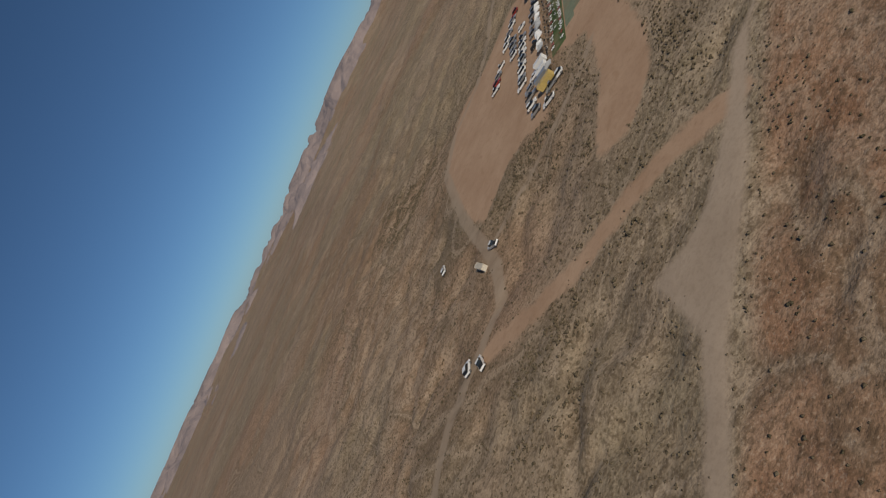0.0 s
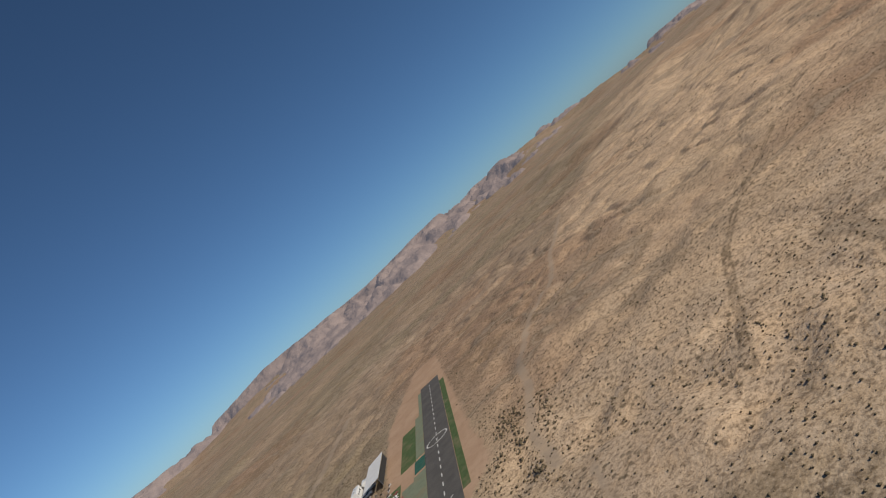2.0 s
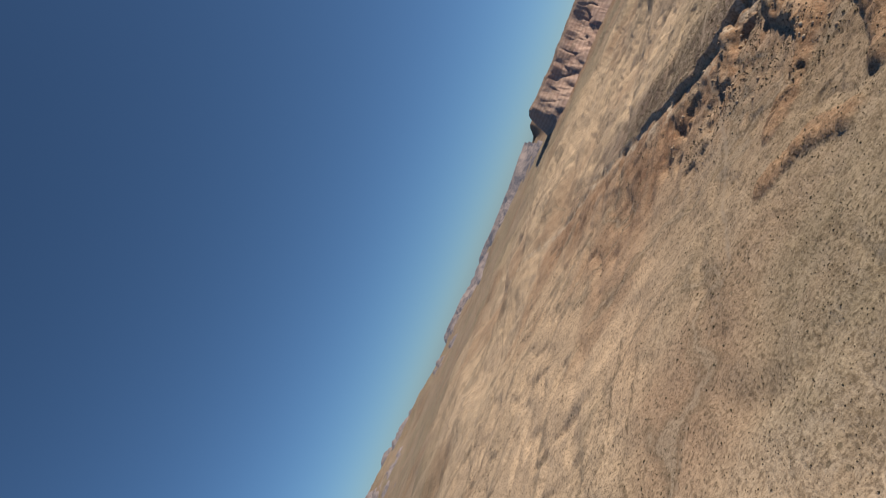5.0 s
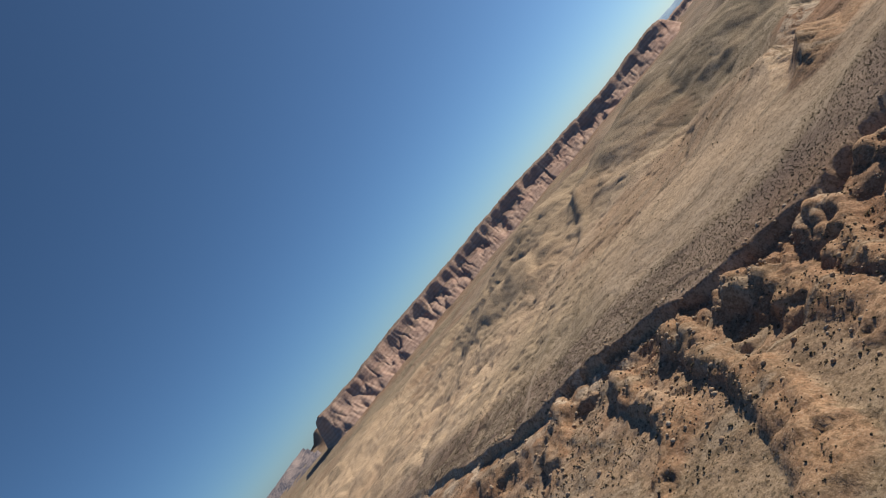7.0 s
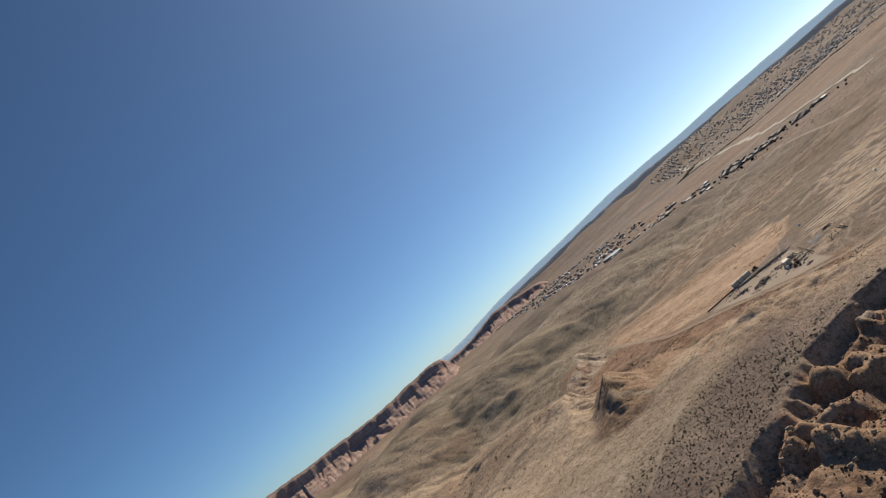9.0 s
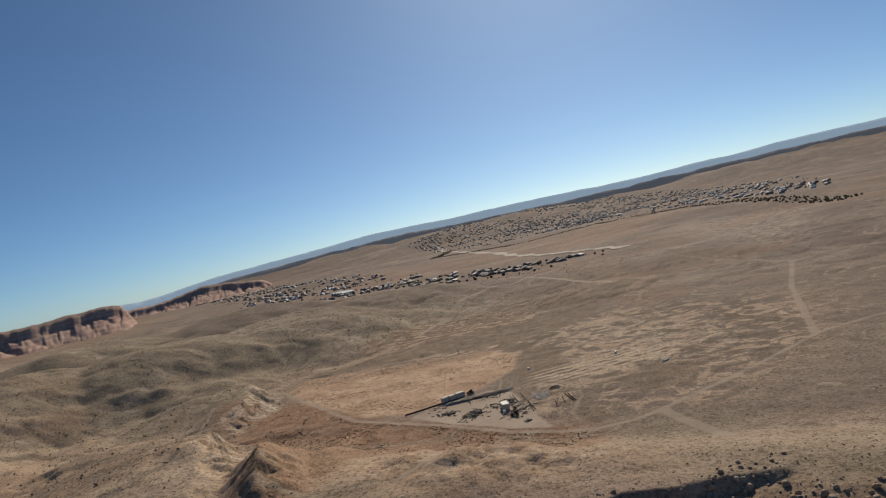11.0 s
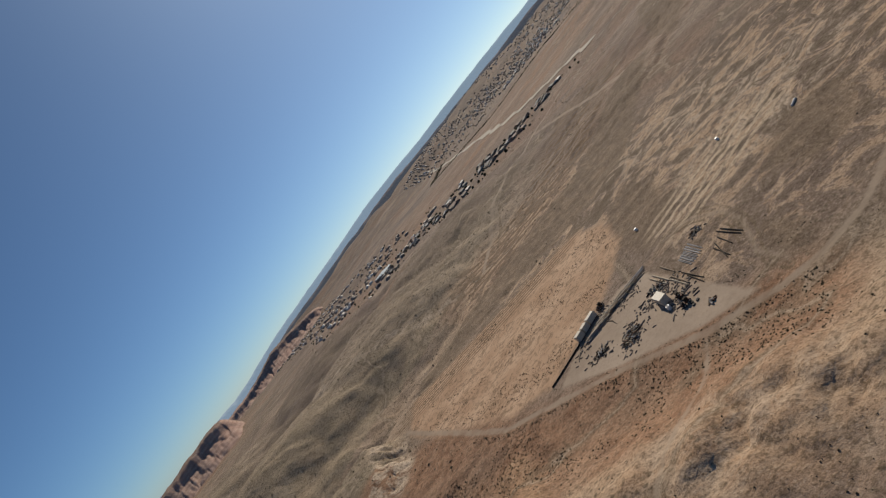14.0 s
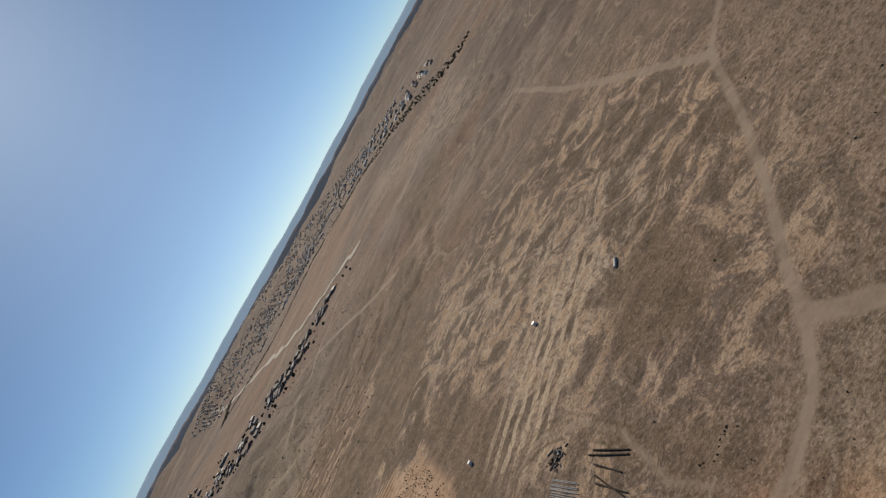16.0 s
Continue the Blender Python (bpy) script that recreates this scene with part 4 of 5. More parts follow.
mass("distant_brush", *clumps(x, y, z, size, 0.7, 0.4, 1, rng, OCT, OCT_FACES), BRUSH, "low grey-green scrub on far slopes", "brush")


def by_the_rim(x, y, layers):
    d = rim_side(x, y)
    return ease(d, -70, -8) * ease(d, 9, 2) * ease(x, 470, 380) * 0.9 * ease(fbm(x, y, 16, 3, 111), 0.42, 0.6)


x, y, z = scatter(rng, 30000, (260, 480) + (-150, 110), by_the_rim)
size = 0.16 + 0.75 * rng.random(len(x)) ** 5
mass("rubble", *clumps(x, y, z - size * 0.2, size, 0.8, 0.3, 1, rng), STONE, "pale broken rock fallen below the canyon rim", "rocks")

# ---- the model airfield ----
FIELD_O, FIELD_U, FIELD_V = Vector((91, 200.5, 0)), Vector((0.61, 0.792, 0)), Vector((-0.792, 0.61, 0))


def on_field(a, v, z=0.0):
    """A place a metres along the runway and v metres towards the pits."""
    p = FIELD_O + FIELD_U * a + FIELD_V * v
    return (p.x, p.y, z)


def strip(a0, a1, v0, v1):
    return [on_field(a0, v0)[:2], on_field(a1, v0)[:2], on_field(a1, v1)[:2], on_field(a0, v1)[:2]]


def tarmac():
    m = Nodes("worn_asphalt")
    col = m.mix(m.step(m.noise(6, 5, 0.6), 0.35, 0.65), (0.070, 0.066, 0.062), (0.105, 0.098, 0.090))
    col = m.mix(m.step(m.noise(0.4, 4, 0.7), 0.45, 0.7, 0, 0.5), col, (0.14, 0.13, 0.115))
    return m.end(col, 0.9, bump=m.noise(0.15, 4), depth=0.02)


def turf(name, a, b):
    m = Nodes(name)
    col = m.mix(m.step(m.noise(2.2, 5, 0.65), 0.35, 0.65), a, b)
    col = m.mix(m.step(m.noise(7, 4, 0.6), 0.5, 0.65, 0, 0.5), col, (0.24, 0.19, 0.12))
    return m.end(col, 0.95, bump=m.noise(0.08, 3), depth=0.03, spec=0.1)


ASPHALT = tarmac()
TURF_GREEN = turf("green_turf_mat", (0.065, 0.100, 0.040), (0.095, 0.138, 0.060))
TURF_GREY = turf("faded_turf_mat", (0.165, 0.195, 0.135), (0.215, 0.240, 0.170))
TURF_TEAL = turf("teal_mat", (0.030, 0.095, 0.075), (0.045, 0.13, 0.10))
WHITE_PAINT = plain("white_line_paint", (0.72, 0.71, 0.68), 0.8, vary=0.1)
RED_MAT = plain("red_mat", (0.36, 0.085, 0.07), 0.9)

runway = thing("runway", "grey asphalt model-aircraft runway with a dashed white centre line", "runway", kind="structure")
part("surface", slab(strip(0, 166, -5.2, 5.2), -1.2, 0.140), ASPHALT, runway)
for k in range(21):
    a = 12 + k * 7.2
    part("dash", slab(strip(a, a + 3.0, -0.16, 0.16), 0.144, 0.156), WHITE_PAINT, runway)
ring_bm = bmesh.new()
inner, outer = [], []
for k in range(40):
    c, s = math.cos(k * math.pi / 20), math.sin(k * math.pi / 20)
    outer.append(ring_bm.verts.new(on_field(65 + 4.4 * c, 4.4 * s, 0.158)))
    inner.append(ring_bm.verts.new(on_field(65 + 3.95 * c, 3.95 * s, 0.158)))
for k in range(40):
    j = (k + 1) % 40
    ring_bm.faces.new((inner[k], outer[k], outer[j], inner[j]))
part("circle", ring_bm, WHITE_PAINT, runway, "white painted circle at the runway's middle")
part("spot", slab([on_field(65 + 0.5 * math.cos(k), 0.5 * math.sin(k))[:2] for k in range(6)], 0.144, 0.160), WHITE_PAINT, runway)
for sign in (-1, 1):
    p, q = on_field(2, -2.4 * sign), on_field(8, 2.4 * sign)
    d = (Vector(q) - Vector(p)).normalized().cross(Vector((0, 0, 1))) * 0.16
    part("cross_bar", slab([(p[0] - d.x, p[1] - d.y), (q[0] - d.x, q[1] - d.y), (q[0] + d.x, q[1] + d.y), (p[0] + d.x, p[1] + d.y)], 0.144, 0.156 + 0.004 * sign), WHITE_PAINT, runway)
mats = [
    ("turf_mat", TURF_GREEN, -10, 52, 15.2, 22.6, 0.080, "green turf mat beside the pits"), ("turf_mat", TURF_GREY, 1, 47, 5.4, 10.0, 0.080, "faded grey-green turf mat by the runway"),
    ("turf_mat", TURF_GREY, -3, 44, 10.1, 14.6, 0.060, "faded grey-green turf mat by the runway"), ("turf_mat", TURF_TEAL, 49, 61, 5.4, 9.6, 0.080, "teal-green mat by the runway"),
    ("turf_mat", TURF_GREY, 63, 118, 5.4, 9.0, 0.080, "faded grey-green turf mat by the runway"), ("turf_mat", TURF_GREEN, 62, 108, 9.1, 15.5, 0.060, "green turf mat beside the pits"),
    ("turf_mat", TURF_GREEN, 6, 150, -7.8, -5.4, 0.080, "narrow green turf strip along the runway"), ("turf_mat", TURF_GREY, 118, 160, 5.4, 7.0, 0.080, "faded grey-green turf mat by the runway"),
    ("red_mat", RED_MAT, 22, 40, 14.0, 15.1, 0.120, "long thin red mat edging the flight line"),
]
for name, mat, a0, a1, v0, v1, z, label in mats:
    edge = strip(a0, a1, v0, v1)
    tagged(part(name, slab(edge, -1.0, z), mat), label, "mat", "mats by the runway")

GLASS = plain("tinted_glass", (0.02, 0.022, 0.025), 0.12, vary=0.05, spec=0.6)
RUBBER = plain("tyre_rubber", (0.025, 0.025, 0.025), 0.85)
STEEL = plain("galvanised_steel", (0.42, 0.42, 0.42), 0.45, 0.8)
CANVAS = plain("white_canvas", (0.78, 0.78, 0.77), 0.75, vary=0.06, size=1.2)
GREY_CANVAS = plain("grey_canvas", (0.42, 0.43, 0.44), 0.8, vary=0.1, size=1.2)
PAINTS = {"white": plain("white_car_paint", (0.75, 0.75, 0.74), 0.3, vary=0.03, spec=0.5), "silver": plain("silver_car_paint", (0.40, 0.41, 0.42), 0.3, 0.5, vary=0.04, spec=0.5),
          "black": plain("black_car_paint", (0.022, 0.022, 0.025), 0.25, vary=0.05, spec=0.5), "red": plain("red_car_paint", (0.30, 0.035, 0.03), 0.3, vary=0.05, spec=0.5),
          "blue": plain("blue_car_paint", (0.045, 0.10, 0.22), 0.3, vary=0.05, spec=0.5), "yellow": plain("yellow_paint", (0.56, 0.41, 0.14), 0.45, vary=0.08)}


def wheels(parent, xs, half, r=0.36, w=0.24):
    for x in xs:
        for s in (-1, 1):
            wheel = part("wheel", tube(r, r, (x, s * half - w / 2, r), (x, s * half + w / 2, r), 14), RUBBER, parent)
            part("rim", tube(r * 0.55, r * 0.5, (x, s * (half + w / 2 - 0.02), r), (x, s * (half + w / 2 + 0.02), r), 10), STEEL, wheel)


def car(kind, paint):
    long = {"pickup": 5.6, "suv": 4.8, "sedan": 4.7}[kind]
    tall = {"pickup": 1.85, "suv": 1.75, "sedan": 1.42}[kind]
    what = {"pickup": "pickup truck", "suv": "sport utility car", "sedan": "saloon car"}[kind]
    ob = thing("pickup_truck" if kind == "pickup" else "car", f"{paint} {what} parked on bare dirt", "truck" if kind == "pickup" else "car", "vehicles parked at the airfield")
    h = long / 2
    low = [(-h, 0.42), (h, 0.42), (h + 0.04, 0.72), (h - 0.1, 0.92), (h * 0.45, 1.05), (-h + 0.05, 1.08), (-h - 0.02, 0.7)]
    part("body", prism(low, -0.93, 0.93), PAINTS[paint], ob)
    if kind == "pickup":
        cab = [(h * 0.42, 1.04), (h * 0.12, tall), (-h * 0.22, tall), (-h * 0.28, 1.06)]
        part("truck_bed", box(2.0, 1.6, 0.06, (-h * 0.62, 0, 1.08)), RUBBER, ob)
    else:
        cab = [(h * 0.45, 1.04), (h * 0.1, tall), (-h * 0.72, tall - 0.04), (-h * 0.95, 1.07)]
    cabin = part("cabin", prism(cab, -0.80, 0.80), GLASS, ob)
    xs = [p[0] for p in cab]
    part("roof", box((xs[1] - xs[2]) * 0.98, 1.5, 0.05, ((xs[1] + xs[2]) / 2, 0, tall - 0.02), 0.015), PAINTS[paint], cabin)
    for x in (h, -h):
        part("bumper", box(0.14, 1.7, 0.2, (x, 0, 0.42), 0.03), GLASS, ob)
    for s in (-1, 1):
        part("headlight", box(0.06, 0.3, 0.14, (h - 0.02, s * 0.68, 0.74)), WHITE_PAINT, ob)
    wheels(ob, (h * 0.62, -h * 0.6), 0.82)
    return ob


def trailer(long, paint, label):
    ob = thing("enclosed_trailer", label, "trailer", "trailers at the airfield")
    part("body", box(long, 2.3, 2.15, (0, 0, 0.55), 0.05), PAINTS[paint], ob)
    part("roof_vent", box(0.5, 0.5, 0.14, (long * 0.2, 0, 2.7), 0.03), STEEL, ob)
    part("drawbar", tube(0.06, 0.06, (long / 2, 0, 0.6), (long / 2 + 1.1, 0, 0.5), 8), STEEL, ob)
    part("ramp_door", box(0.06, 2.0, 1.9, (-long / 2 - 0.03, 0, 0.65)), PAINTS[paint], ob)
    wheels(ob, (-0.45, 0.45), 1.05, 0.34)
    return ob


def motorhome(paint="white"):
    ob = thing("motorhome", "long white motorhome parked behind the pits", "motorhome", "vehicles parked at the airfield")
    part("body", prism([(-4.2, 0.5), (4.0, 0.5), (4.2, 1.4), (3.7, 2.2), (4.1, 2.35), (3.9, 3.1), (-4.2, 3.1)], -1.22, 1.22), PAINTS[paint], ob)
    part("windscreen", box(0.06, 2.1, 0.75, (3.98, 0, 1.45), turn=Matrix.Rotation(-0.5, 4, "Y")), GLASS, ob)
    for s in (-1, 1):
        for x in (-2.6, -0.4, 1.6):
            part("window", box(1.1, 0.05, 0.6, (x, s * 1.22, 1.7)), GLASS, ob)
    for x in (-1.8, 1.2):
        part("air_conditioner", box(0.9, 0.7, 0.28, (x, 0, 3.1), 0.05), GREY_CANVAS, ob)
    wheels(ob, (2.6, -2.3), 1.1, 0.42)
    return ob


def tent(cloth, label, w=3.0):
    ob = thing("canopy_tent", label, "tent", "canopy tents behind the pits")
    bm = bmesh.new()
    eave = [bm.verts.new((sx * w / 2, sy * w / 2, 2.1)) for sx, sy in ((-1, -1), (1, -1), (1, 1), (-1, 1))]
    hem = [bm.verts.new((v.co.x, v.co.y, 1.85)) for v in eave]
    tip = bm.verts.new((0, 0, 3.0))
    for k in range(4):
        j = (k + 1) % 4
        bm.faces.new((eave[k], eave[j], tip))
        bm.faces.new((hem[k], hem[j], eave[j], eave[k]))
    top = part("canopy", bm, cloth, ob)
    top.modifiers.new("thick", "SOLIDIFY").thickness = 0.02
    for sx in (-1, 1):
        for sy in (-1, 1):
            part("leg", tube(0.025, 0.025, (sx * w * 0.48, sy * w * 0.48, 0), (sx * w * 0.48, sy * w * 0.48, 2.0), 6), STEEL, ob)
    return ob


def model_plane(paint, label):
    ob = thing("model_aircraft", label, "model aircraft", "model aircraft on the flight line")
    part("fuselage", tube(0.03, 0.10, (-0.9, 0, 0.3), (0.8, 0, 0.3), 8), PAINTS[paint], ob)
    part("wing", prism([(-0.25, 0.29), (0.25, 0.29), (0.2, 0.34), (-0.2, 0.33)], -1.1, 1.1), PAINTS[paint], ob)
    part("tailplane", prism([(-0.95, 0.31), (-0.65, 0.31), (-0.7, 0.335), (-0.95, 0.33)], -0.4, 0.4), PAINTS[paint], ob)
    part("fin", box(0.25, 0.03, 0.35, (-0.82, 0, 0.3), taper=0.7), PAINTS[paint], ob)
    for s in (-1, 1):
        part("wheel", tube(0.06, 0.06, (0.1, s * 0.35 - 0.02, 0.06), (0.1, s * 0.35 + 0.02, 0.06), 8), RUBBER, ob)
        part("gear_leg", tube(0.012, 0.012, (0.1, s * 0.35, 0.08), (0.05, s * 0.2, 0.3), 5), STEEL, ob)
    return ob


HEADING = math.degrees(math.atan2(FIELD_V.y, FIELD_V.x))
rows = [
    [(119.6, 290.4), (115.1, 278.8), (106.6, 270.9), (110.5, 274.9), (100.7, 263.9), (94.8, 257.7), (89.5, 250.4), (84.2, 243.9), (77.5, 233.6), (98.0, 259.9), (103.9, 266.2)],
    [(92.0, 267.9), (85.0, 258.3), (81.9, 254.3), (78.9, 250.2), (72.8, 242.2), (75.9, 246.2)],
    [(87.5, 273.1), (84.1, 268.3), (80.8, 263.9), (77.7, 259.6)],
    [(69.5, 238.3), (66.4, 234.2), (63.4, 230.2), (60.2, 226.0)],
    [(105.4, 295.4), (101.4, 292.4), (97.8, 288.3), (93.6, 286.0), (89.2, 284.0), (85.4, 280.4)],
    [(75.2, 272.6), (70.8, 269.6), (67.0, 266.2), (63.4, 262.6)],
    [(62.0, 216.0), (57.0, 214.5), (54.0, 209.0), (50.5, 203.5), (47.5, 196.5), (50.0, 188.5)],
]
made = {}
order = ["white suv", "silver pickup", "white suv", "white pickup", "silver sedan", "red suv", "white sedan", "black pickup", "white pickup", "silver suv", "white suv", "silver suv", "white pickup", "blue suv"]
pick = random.Random(8)
for row in rows:
    for x, y in row:
        paint, kind = order[pick.randrange(len(order))].split()
        m = pose(x, y, 0.02, 0, 0, HEADING + pick.uniform(-6, 6) + 180 * pick.randrange(2))
        if (paint, kind) in made:
            copy_thing(made[paint, kind], m)
        else:
            made[paint, kind] = car(kind, paint)
            made[paint, kind].matrix_basis = m
white_trailer = trailer(5.0, "white", "white enclosed trailer parked beside the pits")
white_trailer.matrix_basis = pose(66, 213, 0.02, 0, 0, HEADING + 178)
for x, y in ((62.6, 207.0), (118.5, 284.0)):
    copy_thing(white_trailer, pose(x, y, 0.02, 0, 0, HEADING + pick.uniform(-4, 4)))
grey_trailer = trailer(6.0, "silver", "silver-grey enclosed trailer parked beside the pits")
grey_trailer.matrix_basis = pose(59.2, 203.0, 0.02, 0, 0, HEADING)
yellow_trailer = trailer(6.4, "yellow", "yellow enclosed trailer at the end of the pit row")
yellow_trailer.matrix_basis = pose(57.0, 197.2, 0.02, 0, 0, HEADING + 2)
motor = motorhome()
motor.matrix_basis = pose(112.0, 283.5, 0.02, 0, 0, HEADING - 92)
for x, y, key in ((55.6, 192.8, ("silver", "pickup")), (58.4, 191.0, ("white", "suv"))):
    if key in made:
        copy_thing(made[key], pose(x, y, 0.02, 0, 0, HEADING + 4))
white_tent = tent(CANVAS, "white pop-up canopy tent on four steel legs")
white_tent.matrix_basis = pose(93.5, 248.5, 0, 0, 0, HEADING)
for x, y in ((90.6, 244.6), (96.6, 252.6), (80.9, 231.5), (77.8, 227.4), (74.9, 223.4)):
    copy_thing(white_tent, pose(x + pick.uniform(-1, 1), y + pick.uniform(-1, 1), 0, 0, 0, HEADING + pick.uniform(-14, 14)))
grey_tent = tent(GREY_CANVAS, "grey pop-up canopy tent on four steel legs")
grey_tent.matrix_basis = pose(84.2, 236.0, 0, 0, 0, HEADING)
for x, y in ((87.2, 240.2), (72.0, 219.2), (63.5, 200.6)):
    copy_thing(grey_tent, pose(x + pick.uniform(-1, 1), y + pick.uniform(-1, 1), 0, 0, 0, HEADING + pick.uniform(-14, 14)))

# the long shade roof
shade = thing("shade_shelter", "long white metal-roofed shade shelter beside the pits", "shelter")
shade.matrix_basis = Matrix.Translation(on_field(66, 22.2)) @ pose(0, 0, 0, 0, 0, math.degrees(math.atan2(FIELD_U.y, FIELD_U.x)))
for k in range(10):
    part("roof_panel", box(2.92, 7.4, 0.06, (1.5 + 3.0 * k, 3.6, 3.1), turn=Matrix.Rotation(radians(-7), 4, "X")), CANVAS, shade)
for k in range(6):
    for y, z in ((0.3, 3.5), (6.9, 2.7)):
        part("post", box(0.12, 0.12, z, (0.2 + 5.85 * k, y, 0)), STEEL, shade)
# black sheet added in place of the shade on the shelter's side
part("shaded_side", box(29.5, 0.05, 2.3, (14.9, 0.25, 0.7)), RUBBER, shade, "dark sheet standing in for the shade along the shelter")
plane_a = model_plane("white", "white model aeroplane standing on the turf mat")
plane_a.matrix_basis = pose(*on_field(-6, 16.4, 0.09), 0, 0, HEADING + 180)
plane_b = model_plane("red", "red model aeroplane standing on the turf mat")
plane_b.matrix_basis = pose(*on_field(-2, 16.6, 0.09), 0, 0, HEADING + 170)
for k in range(20):
    copy_thing((plane_a, plane_a, plane_a, plane_b)[k % 4], pose(*on_field(1.5 + 2.4 * k, 16.3 + 0.5 * pick.random(), 0.09), 0, 0, HEADING + 180 + pick.uniform(-30, 30)))
for k in range(18):
    copy_thing((plane_a, plane_b, plane_a)[k % 3], pose(*on_field(-5 + 3.0 * k, 21.2 + 0.7 * pick.random(), 0.09), 0, 0, HEADING + 180 + pick.uniform(-40, 40)))

# by the access road
container = thing("storage_container", "pale cream steel storage container beside the gravel road", "container")
part("body", box(9.0, 2.5, 2.3, (0, 0, 0), 0.04), plain("cream_steel", (0.62, 0.56, 0.46), 0.6), container)
for k in range(14):
    for s in (-1, 1):
        part("rib", box(0.12, 0.05, 2.3, (-4.1 + k * 0.63, s * 1.27, 0.15)), plain("cream_rib", (0.58, 0.52, 0.43), 0.6) if k + s == -1 else bpy.data.materials["cream_rib"], container)
for s in (-1, 1):
    part("door", box(0.06, 1.15, 2.3, (4.53, s * 0.6, 0.12)), bpy.data.materials["cream_rib"], container)
container.matrix_basis = pose(-1.5, 183, height(-1.5, 183) - 0.1, 0, 0, 94) @ Matrix.Scale(0.72, 4)
copy_thing(made[next(k for k in made if k[1] == "pickup")], pose(5.5, 181.5, height(5.5, 181.5), 0, 0, 110))
copy_thing(made[next(k for k in made if k[1] == "suv")], pose(-25, 156.5, height(-25, 156.5), 0, 0, 60))
copy_thing(made[next(k for k in made if k[1] == "pickup")], pose(-21.5, 149.5, height(-21.5, 149.5), 0, 0, 80))
copy_thing(made[next(k for k in made if k[1] == "sedan")], pose(-8, 222, height(-8, 222), 0, 0, 70))

# folding tables, chests and chairs along the pits
TABLE = plain("table_top", (0.30, 0.27, 0.24), 0.7)


def pit_table(top, label):
    ob = thing("folding_table", label, "table", "tables along the pits")
    part("tabletop", box(1.8, 0.75, 0.05, (0, 0, 0.7), 0.01), top, ob)
    for sx in (-1, 1):
        for sy in (-1, 1):
            part("leg", box(0.05, 0.05, 0.7, (sx * 0.8, sy * 0.3, 0)), STEEL, ob)
    part("field_box", box(0.6, 0.4, 0.35, (0.3, 0, 0.75), 0.03), RUBBER, ob)
    return ob


tables = [pit_table(TABLE, "brown folding table with a black field box"), pit_table(RUBBER, "black folding table with a field box"), pit_table(CANVAS, "white folding table with a black field box")]
for k, ob in enumerate(tables):
    ob.matrix_basis = pose(*on_field(-3 + 1.9 * k, 24.4, 0.02), 0, 0, HEADING + 90)
for k in range(34):
    copy_thing(tables[k % 3], pose(*on_field(3 + 1.75 * k, (24.6, 22.6, 19.0)[k % 3] + pick.uniform(-0.5, 0.5), 0.08), 0, 0, HEADING + pick.choice((0, 90)) + pick.uniform(-25, 25)))

# ---- the pole yard ----
def timber(name, a, b):
    m = Nodes(name)
    col = m.mix(m.step(m.noise(0.8, 5, 0.7, m.local(), 1.0), 0.35, 0.65), a, b)
    return m.end(col, 0.85, bump=m.noise(0.1, 4, 0.7, m.local()), depth=0.02, spec=0.15)


DARK_POLE = timber("creosoted_timber", (0.030, 0.022, 0.016), (0.065, 0.048, 0.034))
GREY_POLE = timber("weathered_timber", (0.25, 0.24, 0.235), (0.40, 0.385, 0.37))
PALE_BEAM = timber("pale_timber", (0.36, 0.30, 0.22), (0.48, 0.42, 0.33))
BROWN_BEAM = timber("brown_timber", (0.20, 0.15, 0.105), (0.33, 0.255, 0.18))
RUST = plain("rusted_steel", (0.16, 0.08, 0.05), 0.8, 0.3, 0.3)
CREAM = plain("cream_box_panel", (0.60, 0.53, 0.42), 0.6, vary=0.08)


def yard_z(x, y):
    return height(x, y)


def pole(a, b, r, wood, label, group, lift=0.0):
    za, zb = yard_z(*a) + r + lift, yard_z(*b) + r + lift
    mid = Vector(((a[0] + b[0]) / 2, (a[1] + b[1]) / 2, (za + zb) / 2))
    p, q = Vector((*a, za)) - mid, Vector((*b, zb)) - mid
    bm = tube(r, r * 0.72, p, q, 9)
    ob = part("utility_pole", bm, wood)
    ob.location = mid
    return tagged(ob, label, "pole", group)


for a, b in (((359, -230), (352, -220)), ((357.6, -229.6), (351.4, -220.6)), ((359, -227), (355, -219)), ((360, -225), (357, -215)), ((360.6, -223.4), (356, -214.6)), ((371, -223), (364, -213)), ((369, -219.4), (364, -211))):
    pole(a, b, 0.19, DARK_POLE, "dark creosoted utility pole lying on the dirt", "poles lying in the yard")
for k in range(17):
    t = k / 16
    ax, ay = 372 - 3.4 * t + 0.6 * pick.random(), -231 - 5.0 * t + 0.4 * pick.random()
    n = 8.5 + 1.6 * pick.random()
    pole((ax, ay), (ax - 0.53 * n, ay + 0.85 * n), 0.13, GREY_POLE, "grey weathered pole laid out in a stack", "grey poles in the stack")
for k, (a, b) in enumerate((((375, -224), (369, -215)), ((374.4, -224.6), (368.6, -215.6)), ((383, -233), (376, -223)), ((382, -233.6), (375.2, -223.8)), ((379, -235), (373.6, -226.6)))):
    pole(a, b, 0.22, (PALE_BEAM, BROWN_BEAM, PALE_BEAM)[k % 3], ("pale" if k % 3 != 1 else "brown") + " timber pole on the scrap heap's edge", "timbers behind the truck box")
